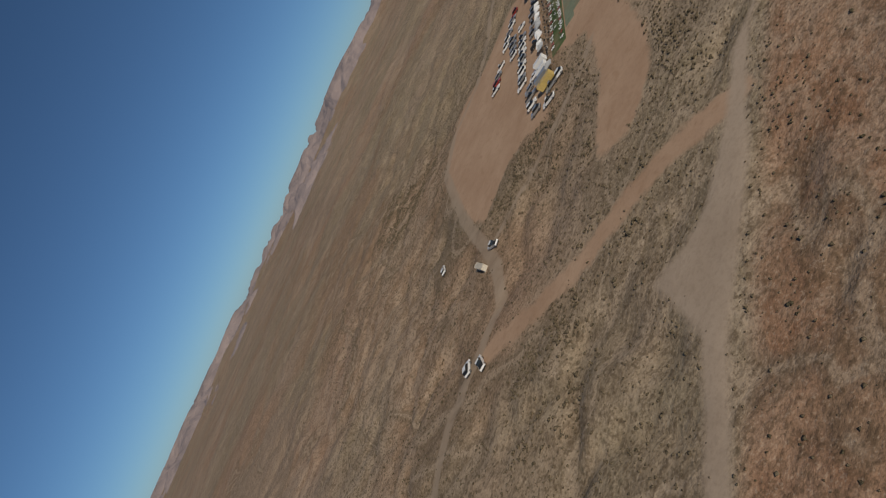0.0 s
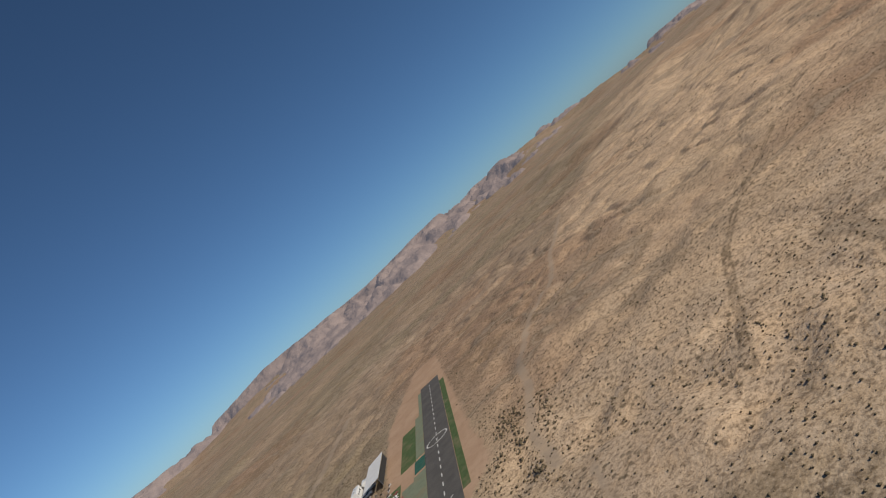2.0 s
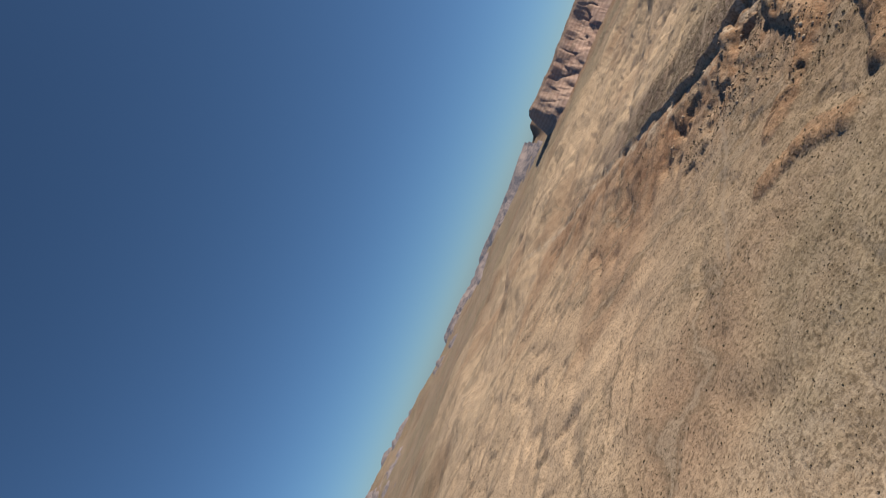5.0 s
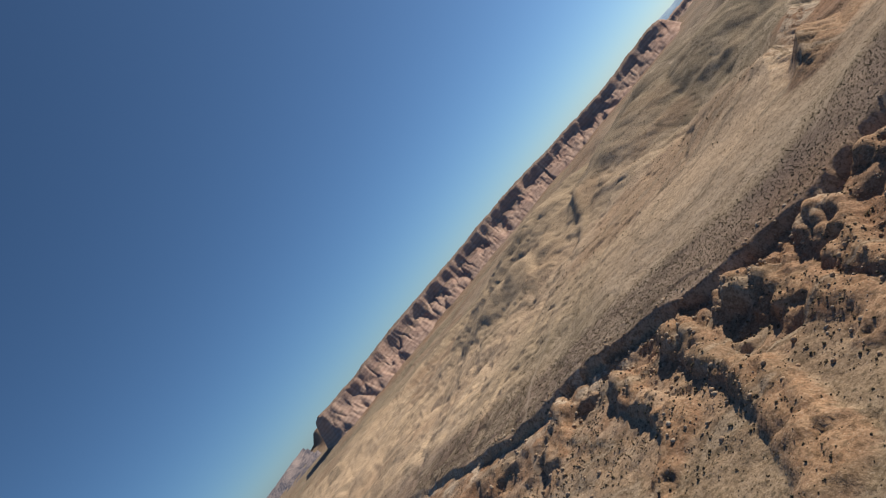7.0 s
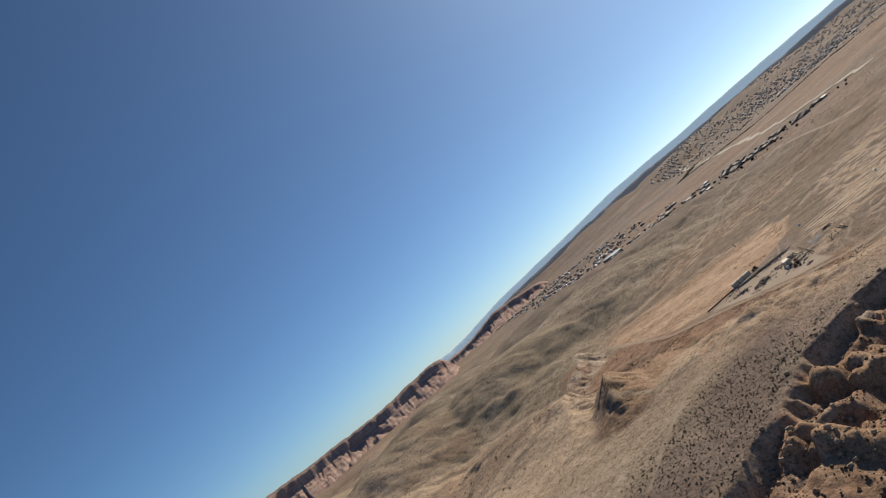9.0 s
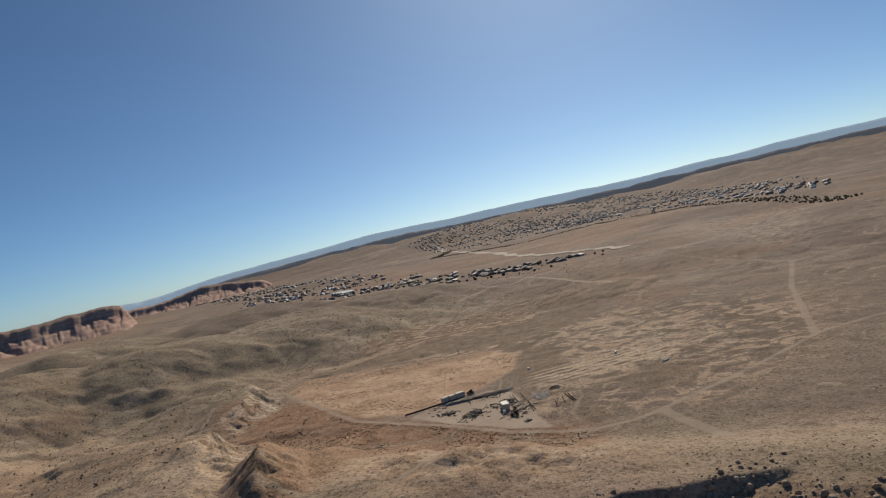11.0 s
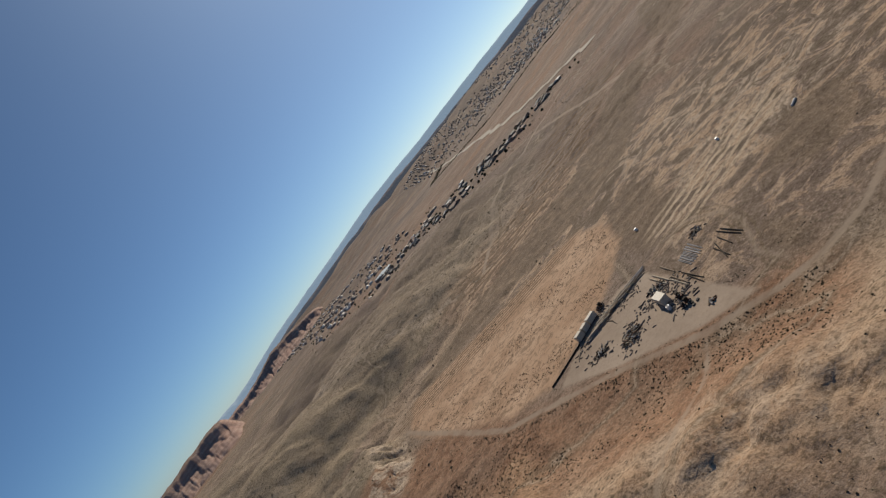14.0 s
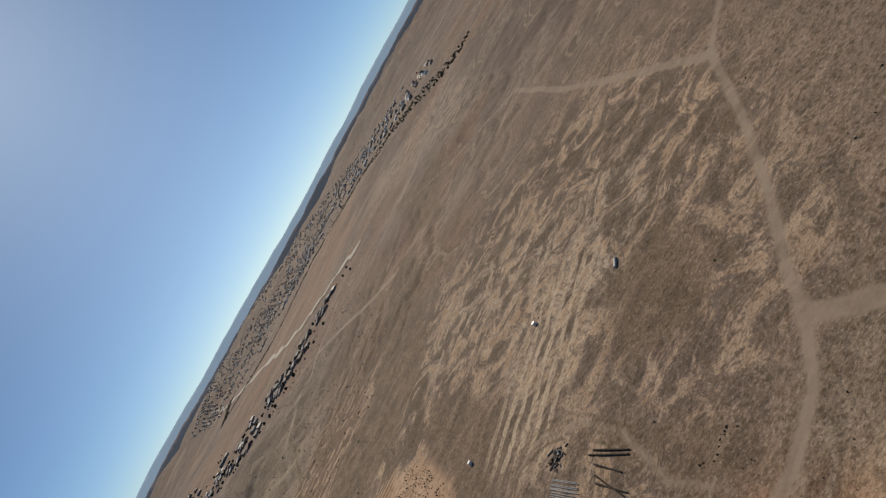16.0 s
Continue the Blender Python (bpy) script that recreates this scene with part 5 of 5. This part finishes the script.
# the long heap of beams
for k in range(54):
    t = pick.random()
    cx, cy = 406 - 17 * t + pick.uniform(-1.7, 1.7), -228 - 12.5 * t + pick.uniform(-1.4, 1.4)
    n = pick.uniform(4, 9)
    turn = math.atan2(-13.5, -19) + pick.uniform(-0.25, 0.25)
    dx, dy = math.cos(turn) * n / 2, math.sin(turn) * n / 2
    wood = (BROWN_BEAM, GREY_POLE, GREY_POLE, BROWN_BEAM, PALE_BEAM)[k % 5]
    bm = box(n, pick.uniform(0.25, 0.45), pick.uniform(0.2, 0.35), (0, 0, 0), 0.015)
    ob = part("timber_beam", bm, wood)
    ob.matrix_basis = pose(cx, cy, yard_z(cx, cy) + 0.16 * (k % 5) - 0.03, 0, pick.uniform(-1, 1), math.degrees(turn))
    tagged(ob, {DARK_POLE: "dark", GREY_POLE: "grey", PALE_BEAM: "pale"}.get(wood, "brown") + " timber beam in the long heap", "beam", "beams in the long heap")
# spilled bundle beside the heap
for k in range(5):
    pole((400.5 - 0.5 * k, -229 + 0.3 * k), (397.5 - 0.5 * k, -226.8 + 0.9 * k), 0.07, DARK_POLE, "thin dark rod beside the heap", "rods beside the heap")

# a bank of earth with a dark cut side
bank = thing("retaining_wall", "low dark timber retaining wall along the sandy field", "wall")
for k in range(9):
    t = (k + 0.5) / 9
    x, y = 422 - 10 * t, -216 - 12 * t
    part("plank", box(1.75, 0.22, 1.0, (x, y, yard_z(x, y) - 0.5), 0.02, turn=Matrix.Rotation(math.atan2(-12, -10), 4, "Z")), DARK_POLE, bank)


def truck_box(long, label):
    ob = thing("truck_box", label, "truck box", "truck boxes in the row")
    part("body", box(long, 2.0, 1.8, (0, 0, 0.25), 0.04), CREAM, ob)
    part("roof", box(long - 0.1, 1.9, 0.08, (0, 0, 2.05), 0.02), CREAM, ob)
    for s in (-1, 1):
        part("door", box(0.05, 0.92, 1.6, (long / 2 + 0.02, s * 0.48, 0.35)), CREAM, ob)
        part("skid", box(long * 0.9, 0.2, 0.27, (0, s * 0.8, 0)), RUST, ob)
    return ob


heading = math.degrees(math.atan2(-10, -7))
first = truck_box(2.8, "cream truck box standing on skids in a row")
first.matrix_basis = pose(411.5, -230.8, yard_z(411.5, -230.8), 0, 0, heading)
copy_thing(first, pose(409.6, -233.4, yard_z(409.6, -233.4), 0, 0, heading + 5))
longer = truck_box(3.8, "long cream truck box standing on skids in a row")
longer.matrix_basis = pose(407.4, -236.6, yard_z(407.4, -236.6), 0, 0, heading - 4)


def machine(label):
    ob = thing("machine", label, "machine", "old machines in the yard")
    part("chassis", box(2.6, 1.3, 0.4, (0, 0, 0.45), 0.05), RUST, ob)
    part("engine", box(1.1, 0.9, 0.8, (-0.5, 0, 0.85), 0.08), DARK_POLE, ob)
    part("seat", box(0.5, 0.5, 0.5, (0.7, 0, 0.85), 0.05), RUBBER, ob)
    part("boom", tube(0.09, 0.06, (0.9, 0, 0.9), (2.8, 0.2, 1.3), 8), RUST, ob)
    wheels(ob, (0.9, -0.9), 0.75, 0.45)
    return ob


mach = machine("rusty old yard machine with four tyres")
mach.matrix_basis = pose(369.5, -207, yard_z(369.5, -207), 0, 0, 40)
for x, y, a in ((404.4, -240.2, 60), (371.5, -212, 120)):
    copy_thing(mach, pose(x, y, yard_z(x, y), 0, 0, a))

hut = thing("office_shed", "cream box-truck body used as a yard shed", "shed")
hx, hy = 377.0, -215.5
part("body", box(6.2, 2.9, 2.5, (0, 0, 0.35), 0.06), CREAM, hut)
part("roof", box(6.3, 3.0, 0.12, (0, 0, 2.85), 0.03), CREAM, hut)
part("cab", prism([(-4.6, 0.4), (-3.1, 0.4), (-3.1, 2.3), (-4.0, 2.3), (-4.55, 1.5)], -1.15, 1.15), PAINTS["white"], hut)
part("windscreen", box(0.05, 2.0, 0.75, (-4.3, 0, 1.5), turn=Matrix.Rotation(0.6, 4, "Y")), GLASS, hut)
part("door", box(0.9, 0.05, 1.9, (1.2, 1.47, 0.5)), RUST, hut)
part("window", box(0.9, 0.05, 0.7, (-1.2, 1.47, 1.5)), GLASS, hut)
wheels(hut, (-3.6, 1.8), 1.2, 0.42)
hut.matrix_basis = pose(hx, hy, yard_z(hx, hy), 0, 0, 125) @ Matrix.Scale(0.84, 4)
tank = thing("water_tank", "small white plastic water tank beside the shed", "tank")
part("vessel", tube(0.6, 0.6, (0, 0, 0), (0, 0, 1.2), 18), PAINTS["white"], tank)
part("lid", tube(0.22, 0.22, (0, 0, 1.2), (0, 0, 1.32), 12), RUBBER, tank)
tank.matrix_basis = pose(375.0, -210.3, yard_z(375, -210.3))

# heaps of scrap
CHIPS = rock_material("scrap_wood", (0.10, 0.085, 0.07), (0.28, 0.25, 0.22), (0.16, 0.13, 0.11))


def heap(name, cx, cy, rx, ry, tall, count, seed, label):
    r = np.random.default_rng(seed)
    ob = thing(name, label, "scrap heap", "heaps in the yard")
    mats_here = (BROWN_BEAM, GREY_POLE, DARK_POLE, PALE_BEAM, RUST)
    for k in range(count):
        d, a = math.sqrt(r.random()), r.random() * 6.283
        x, y = cx + rx * d * math.cos(a), cy + ry * d * math.sin(a)
        lump = box(0.6 + 1.9 * r.random(), 0.12 + 0.3 * r.random(), 0.12 + 0.25 * r.random(), (0, 0, 0), 0.01)
        bit = part("scrap_piece", lump, mats_here[int(r.integers(5))], ob)
        bit.matrix_basis = pose(x, y, yard_z(x, y) + tall * (1 - d) * r.random(), r.uniform(-18, 18), r.uniform(-22, 22), r.uniform(0, 180))
    return ob


heap("scrap_heap", 388.5, -211.5, 3.0, 4.2, 1.5, 90, 1, "broad heap of broken grey timber and scrap")
heap("scrap_heap", 401, -214.5, 2.6, 1.6, 0.8, 30, 2, "low heap of planks and scrap metal")
heap("scrap_heap", 380.5, -226, 3.4, 1.8, 0.9, 44, 3, "jumbled heap of timber offcuts and tyres")
heap("scrap_heap", 366.5, -239.5, 1.6, 1.2, 0.7, 18, 4, "small dark heap of scrap on the dirt")
heap("scrap_heap", 362, -200.5, 1.4, 1.0, 0.6, 14, 5, "small heap of pale scrap by the track")
tyre = part("tyre", tube(0.5, 0.5, (0, 0, 0), (0, 0, 0.28), 18), RUBBER)
tyre.matrix_basis = pose(367.4, -204.5, yard_z(367.4, -204.5))
tagged(tyre, "black tyre lying flat on the dirt", "tyre", "tyres in the yard")
for x, y in ((366.2, -205.4), (368.0, -206.0), (379.6, -222.8), (378.4, -223.4), (383.0, -222.0)):
    copy_thing(tyre, pose(x, y, yard_z(x, y)))
slab_ob = tagged(part("concrete_barrier", box(3.6, 0.7, 0.45, (0, 0, 0), 0.05, 0.85), plain("white_concrete", (0.68, 0.66, 0.62), 0.8)), "white concrete barrier alone on the plain", "barrier")
slab_ob.matrix_basis = pose(329.1, -267.1, yard_z(329.1, -267.1), 0, 0, 62)
drum = part("drum", tube(0.55, 0.55, (0, 0, 0), (0, 0, 0.9), 16), PAINTS["white"])
drum.matrix_basis = pose(391, -273, yard_z(391, -273))
tagged(drum, "white drum standing on bare dirt", "drum", "drums on the plain")
copy_thing(drum, pose(355, -288, yard_z(355, -288)))


# loose bits of timber and scrap trodden into the dirt
r = np.random.default_rng(31)
bits = []
for cx, cy, rx, ry, n in ((379, -221, 8, 5, 160), (388.5, -211.5, 4.5, 6, 150), (401, -214, 5, 3, 90), (398, -234, 10, 4, 170), (371, -212, 5, 6, 110), (366, -239, 3, 3, 40), (410, -226, 3, 8, 70)):
    bits.append(np.stack([cx + rx * r.normal(size=n) * 0.5, cy + ry * r.normal(size=n) * 0.5], 1))
bits = np.concatenate(bits)
n = len(bits)
cube = np.array([(sx, sy, sz) for sz in (-1, 1) for sx, sy in ((-1, -1), (1, -1), (1, 1), (-1, 1))], float) * 0.5
sides = np.array([(0, 3, 2, 1), (4, 5, 6, 7), (0, 1, 5, 4), (1, 2, 6, 5), (2, 3, 7, 6), (3, 0, 4, 7)])
v = cube[None] * np.stack([0.3 + 1.8 * r.random(n) ** 2, 0.1 + 0.25 * r.random(n), 0.1 + 0.2 * r.random(n)], -1)[:, None]
a = r.random(n) * 3.14
v = np.stack([v[..., 0] * np.cos(a)[:, None] - v[..., 1] * np.sin(a)[:, None] + bits[:, :1], v[..., 0] * np.sin(a)[:, None] + v[..., 1] * np.cos(a)[:, None] + bits[:, 1:], v[..., 2] + (on_ground(bits[:, 0], bits[:, 1]) + 0.08)[:, None]], -1)
mass("scrap_litter", v.reshape(-1, 3), (sides[None] + (np.arange(n) * 8)[:, None, None]).reshape(-1, 4), CHIPS, "small offcuts of grey timber littering the yard", "litter")

# ---- settlements on the plain ----
ROOFS = [plain("tan_roof", (0.26, 0.20, 0.155), 0.8, size=3), plain("grey_roof", (0.20, 0.195, 0.19), 0.8, size=3), plain("red_roof", (0.20, 0.11, 0.085), 0.8, size=3), plain("white_roof", (0.58, 0.56, 0.53), 0.7, size=3)]
STUCCO = plain("stucco", (0.36, 0.295, 0.235), 0.9, size=3)
WINDOW = plain("house_window", (0.03, 0.035, 0.04), 0.2)


def house(roof, label, w=11.0, d=7.5):
    ob = thing("house", label, "house", "houses of the village")
    part("wall", box(w, d, 2.9), STUCCO, ob)
    part("roof", prism([(-w / 2 - 0.5, 2.8), (w / 2 + 0.5, 2.8), (0, 4.4)], -d / 2 - 0.4, d / 2 + 0.4), roof, ob)
    for s in (-1, 1):
        for x in (-w * 0.3, w * 0.25):
            part("window", box(1.8, 0.08, 1.3, (x, s * d / 2, 1.0)), WINDOW, ob)
    part("door", box(1.1, 0.1, 2.1, (0.5, d / 2, 0)), WINDOW, ob)
    part("garage", box(4.5, 4.5, 2.7, (w / 2 + 2.2, 0, 0)), STUCCO, ob)
    return ob


colours = ("tan", "grey", "red", "white")
homes = [house(r, f"low stucco house with a {c} gable roof") for r, c in zip(ROOFS, colours)]
street = VILLAGE[:8]
used = 0
for (ax, ay), (bx, by) in zip(street, street[1:]):
    n = max(3, int(math.hypot(bx - ax, by - ay) / 8))
    for k in range(n):
        t = (k + pick.random()) / n
        off = pick.uniform(-6, 6) + pick.choice((-60, -40, -20, 0, 20, 40))
        dx, dy = bx - ax, by - ay
        ln = math.hypot(dx, dy)
        x, y = ax + dx * t - dy / ln * off, ay + dy * t + dx / ln * off
        m = pose(x, y, height(x, y) - 0.3, 0, 0, math.degrees(math.atan2(dy, dx)) + pick.choice((0, 90)) + pick.uniform(-8, 8))
        i = pick.choice((0, 0, 1, 1, 2, 2, 3))
        if used < 4:
            homes[used].matrix_basis = m
        else:
            copy_thing(homes[i], m)
        used += 1

hall = thing("long_shed", "long low shed with a pale blue metal roof", "shed")
part("wall", box(62, 24, 5), STUCCO, hall)
BLUE_ROOF = plain("pale_blue_roof", (0.50, 0.58, 0.62), 0.5, 0.2, size=4)
for k in range(4):
    part("roof", prism([(-31 + k * 15.5, 4.9), (-15.6 + k * 15.5, 4.9), (-23.3 + k * 15.5, 7.2)], -12.4, 12.4), BLUE_ROOF, hall)
hall.matrix_basis = pose(1119, -1068, height(1119, -1068) - 0.5, 0, 0, -30)


def blocks(x, y, z, w, d, h, turn):
    """Many gabled blocks in one mesh."""
    n = len(x)
    unit = np.array([(-1, -1, 0), (1, -1, 0), (1, 1, 0), (-1, 1, 0), (-1, -1, 1), (1, -1, 1), (1, 1, 1), (-1, 1, 1), (-1, 0, 1.5), (1, 0, 1.5)], float)
    tri = np.array([(0, 1, 5), (0, 5, 4), (1, 2, 6), (1, 6, 5), (2, 3, 7), (2, 7, 6), (3, 0, 4), (3, 4, 7), (4, 5, 9), (4, 9, 8), (6, 7, 8), (6, 8, 9), (5, 6, 9), (7, 4, 8)])
    v = unit[None] * np.stack([w / 2, d / 2, h], -1)[:, None]
    c, s = np.cos(turn)[:, None], np.sin(turn)[:, None]
    v = np.stack([v[..., 0] * c - v[..., 1] * s + x[:, None], v[..., 0] * s + v[..., 1] * c + y[:, None], v[..., 2] + z[:, None]], -1)
    return v.reshape(-1, 3), (tri[None] + (np.arange(n) * 10)[:, None, None]).reshape(-1, 3)


def town_material():
    m = Nodes("town_blocks")
    r = m.island()
    col = m.mix(m.step(r, 0.24, 0.25), (0.62, 0.585, 0.54), (0.29, 0.23, 0.185))
    col = m.mix(m.step(r, 0.72, 0.74), col, (0.20, 0.16, 0.14))
    return m.end(col, 0.7)


rng = np.random.default_rng(21)
TOWN = [(1500, -2350), (900, -2120), (610, -1990), (420, -1640), (300, -1330), (240, -1500), (330, -2500), (600, -3200), (1300, -3900), (2600, -4300), (2300, -3200)]
x, y = rng.uniform(200, 2600, 16000), rng.uniform(-4300, -1300, 16000)
keep = (area_distance(x, y, TOWN) > 0) & (fbm(x, y, 240, 4, 131) > 0.44) & (rng.random(16000) < 0.42)
x, y = np.round(x[keep] / 26) * 26 + rng.uniform(-4, 4, keep.sum()), np.round(y[keep] / 34) * 34 + rng.uniform(-4, 4, keep.sum())
z = on_ground(x, y) - 0.5
n = len(x)
mass("distant_town", *blocks(x, y, z, rng.uniform(7, 15, n), rng.uniform(6, 10, n), rng.uniform(2.6, 4, n), rng.choice([0.3, 1.87], n) + rng.uniform(-0.1, 0.1, n)), town_material(), "far town of white and brown low buildings", "town")
x, y = rng.uniform(700, 3000, 5000), rng.uniform(-3000, -900, 5000)
d = line_distance(x, y, [(1116, -1064), (1380, -1300), (1690, -1607), (2590, -2146), (3400, -2480)])
keep = (d < 170) & (fbm(x, y, 160, 3, 133) > 0.5) & (rng.random(5000) < 0.7)
x, y = x[keep], y[keep]
n = len(x)
mass("distant_houses", *blocks(x, y, on_ground(x, y) - 0.5, rng.uniform(7, 14, n), rng.uniform(6, 10, n), rng.uniform(2.6, 4, n), rng.uniform(0, 3, n)), town_material(), "far scattered houses on the plain", "houses")
# trees between the houses
tx, ty = rng.uniform(100, 2800, 26000), rng.uniform(-3600, -650, 26000)
d = np.minimum.reduce([line_distance(tx, ty, street), line_distance(tx, ty, [(1116, -1064), (1380, -1300), (1690, -1607), (2590, -2146), (3400, -2480)]) - 120, 70 - 0.5 * area_distance(tx, ty, TOWN)])
keep = (d < 75) & (rng.random(26000) < np.where(line_distance(tx, ty, street) < 75, 0.4, 0.1))
tx, ty = tx[keep], ty[keep]
mass("town_trees", *clumps(tx, ty, on_ground(tx, ty), rng.uniform(1.0, 2.4, len(tx)), 1.0, 0.4, 1, rng), TREE_LEAF, "dark trees standing between far houses", "trees")

# the dry river and the line of dark growth along it
SAND = plain("pale_river_sand", (0.50, 0.43, 0.34), 0.95, size=20)
course = RIVER
bm = bmesh.new()
last = None
for k in range(len(course) - 1):
    (ax, ay), (bx, by) = course[k], course[k + 1]
    for j in range(14):
        t = j / 14
        px, py = ax + (bx - ax) * t, ay + (by - ay) * t
        nx, ny = -(by - ay), bx - ax
        ln = math.hypot(nx, ny)
        w = 9 + 5 * math.sin(k * 3 + j * 0.7)
        pair = []
        for s in (-1, 1):
            qx, qy = px + nx / ln * w * s, py + ny / ln * w * s
            pair.append(bm.verts.new((qx, qy, max(height(qx, qy), height(px, py)) + 0.6)))
        if last:
            bm.faces.new((last[0], last[1], pair[1], pair[0]))
        last = pair
tagged(part("river_bed", bm, SAND), "pale dry sandy river bed winding over the plain", "river bed", kind="structure")
gx, gy = rng.uniform(100, 1700, 30000), rng.uniform(-2600, -900, 30000)
keep = (np.abs(line_distance(gx, gy, [(240, -1000), (287, -1150), (403, -1471), (590, -1833), (858, -1956), (1083, -1862), (1500, -2100), (1700, -2600)])) < 20)
gx, gy = gx[keep], gy[keep]
mass("riverside_trees", *clumps(gx, gy, on_ground(gx, gy), rng.uniform(0.9, 2.0, len(gx)), 0.9, 0.4, 1, rng), TREE_LEAF, "dark belt of trees beside the dry river", "trees")

# ---- the model jet, parked on the runway ----
JET_WHITE = plain("glossy_white_gelcoat", (0.78, 0.78, 0.77), 0.25, vary=0.03, spec=0.5)
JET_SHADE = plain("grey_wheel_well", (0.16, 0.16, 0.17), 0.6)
JET_LIGHT = plain("pale_green_tip", (0.55, 0.66, 0.58), 0.4)


def loft(stations, sides=20):
    """A hull through rings of (x, half width, half height, centre height)."""
    bm = bmesh.new()
    rings = []
    for x, w, h, z in stations:
        rings.append([bm.verts.new((x, w * math.cos(k * 6.2832 / sides), z + h * math.sin(k * 6.2832 / sides))) for k in range(sides)])
    for a, b in zip(rings, rings[1:]):
        for k in range(sides):
            j = (k + 1) % sides
            f = bm.faces.new((a[k], a[j], b[j], b[k]))
            f.smooth = True
    bm.faces.new(rings[0][::-1])
    bm.faces.new(rings[-1])
    bmesh.ops.recalc_face_normals(bm, faces=bm.faces[:])
    return bm


def wing_panel(root, tip, thick):
    """A tapering wing half from two (x front, x back, y, z) ends."""
    bm = bmesh.new()
    ends = []
    for x0, x1, y, z in (root, tip):
        ends.append([bm.verts.new(p) for p in ((x0, y, z), (x0 * 0.7 + x1 * 0.3, y, z + thick), (x1, y, z + 0.004), (x0 * 0.7 + x1 * 0.3, y, z - thick * 0.6))])
    for k in range(4):
        j = (k + 1) % 4
        bm.faces.new((ends[0][k], ends[0][j], ends[1][j], ends[1][k]))
    bm.faces.new(ends[0][::-1])
    bm.faces.new(ends[1])
    bmesh.ops.recalc_face_normals(bm, faces=bm.faces[:])
    return bm


jet = thing("model_jet", "white model jet with its landing gear down, parked on asphalt", "model aircraft")
fus = part("fuselage", loft([(1.35, 0.02, 0.02, 0.42), (1.15, 0.09, 0.09, 0.44), (0.75, 0.15, 0.15, 0.47), (0.25, 0.19, 0.18, 0.50), (-0.35, 0.20, 0.18, 0.50), (-0.85, 0.14, 0.14, 0.50), (-1.2, 0.10, 0.10, 0.50)]), JET_WHITE, jet)
for s in (-1, 1):
    part("intake", loft([(0.45, 0.02, 0.05, 0.47), (0.30, 0.06, 0.10, 0.47), (-0.3, 0.05, 0.09, 0.48), (-0.6, 0.01, 0.03, 0.49)]), JET_WHITE, jet).location.y = s * 0.21
    wing = part("wing", wing_panel((0.25, -0.55, s * 0.18, 0.46), (-0.05, -0.40, s * 1.05, 0.49), 0.035), JET_WHITE, jet)
    part("flap", box(0.16, 0.55, 0.012, (-0.58, s * 0.45, 0.43), turn=Matrix.Rotation(radians(24), 4, "Y")), JET_WHITE, wing)
    part("tip_light", tube(0.025, 0.012, (-0.05, s * 1.07, 0.49), (-0.32, s * 1.07, 0.49), 8), JET_LIGHT, wing)
    part("tailplane", wing_panel((-0.85, -1.2, s * 0.10, 0.52), (-1.02, -1.22, s * 0.45, 0.53), 0.018), JET_WHITE, jet)
    part("gear_door", box(0.22, 0.01, 0.13, (-0.15, s * 0.24, 0.22)), JET_WHITE, jet)
    leg = part("main_leg", tube(0.015, 0.015, (-0.15, s * 0.30, 0.09), (-0.15, s * 0.28, 0.42), 8), STEEL, jet)
    tyre_part = part("tyre", tube(0.085, 0.085, (-0.15, s * 0.31 - 0.025, 0.085), (-0.15, s * 0.31 + 0.025, 0.085), 20), RUBBER, leg)
    part("hub", tube(0.045, 0.045, (-0.15, s * 0.31 - 0.03, 0.085), (-0.15, s * 0.31 + 0.03, 0.085), 14), CANVAS, leg)
    part("nose_door", box(0.16, 0.008, 0.08, (0.92, s * 0.05, 0.27)), JET_WHITE, jet)
part("fin", box(0.42, 0.025, 0.45, (-1.0, 0, 0.56), taper=0.55), JET_WHITE, jet)
part("canopy", loft([(0.85, 0.02, 0.01, 0.58), (0.65, 0.09, 0.07, 0.59), (0.3, 0.11, 0.10, 0.62), (-0.05, 0.05, 0.05, 0.64)], 14), GLASS, jet)
for k in range(6):
    part("louvre", box(0.018, 0.16, 0.006, (0.60 + 0.035 * k, 0, 0.325 + 0.004 * k)), JET_SHADE, fus)
part("wheel_well", box(0.3, 0.1, 0.02, (-0.15, 0.12, 0.315)), JET_SHADE, jet)
part("wheel_well", box(0.3, 0.1, 0.02, (-0.15, -0.12, 0.315)), JET_SHADE, jet)
nose_leg = part("nose_leg", tube(0.016, 0.012, (0.95, 0, 0.08), (0.92, 0, 0.36), 8), STEEL, jet)
part("tyre", tube(0.07, 0.07, (0.95, -0.022, 0.07), (0.95, 0.022, 0.07), 20), RUBBER, nose_leg)
part("landing_light", tube(0.03, 0.03, (0.97, 0.02, 0.28), (0.99, 0.02, 0.28), 12), CANVAS, nose_leg)
part("exhaust", tube(0.085, 0.095, (-1.2, 0, 0.5), (-1.28, 0, 0.5), 16), JET_SHADE, jet)
jet.matrix_basis = pose(*on_field(9.5, 1.6, 0.146), 0, 0, math.degrees(math.atan2(FIELD_U.y, FIELD_U.x)))
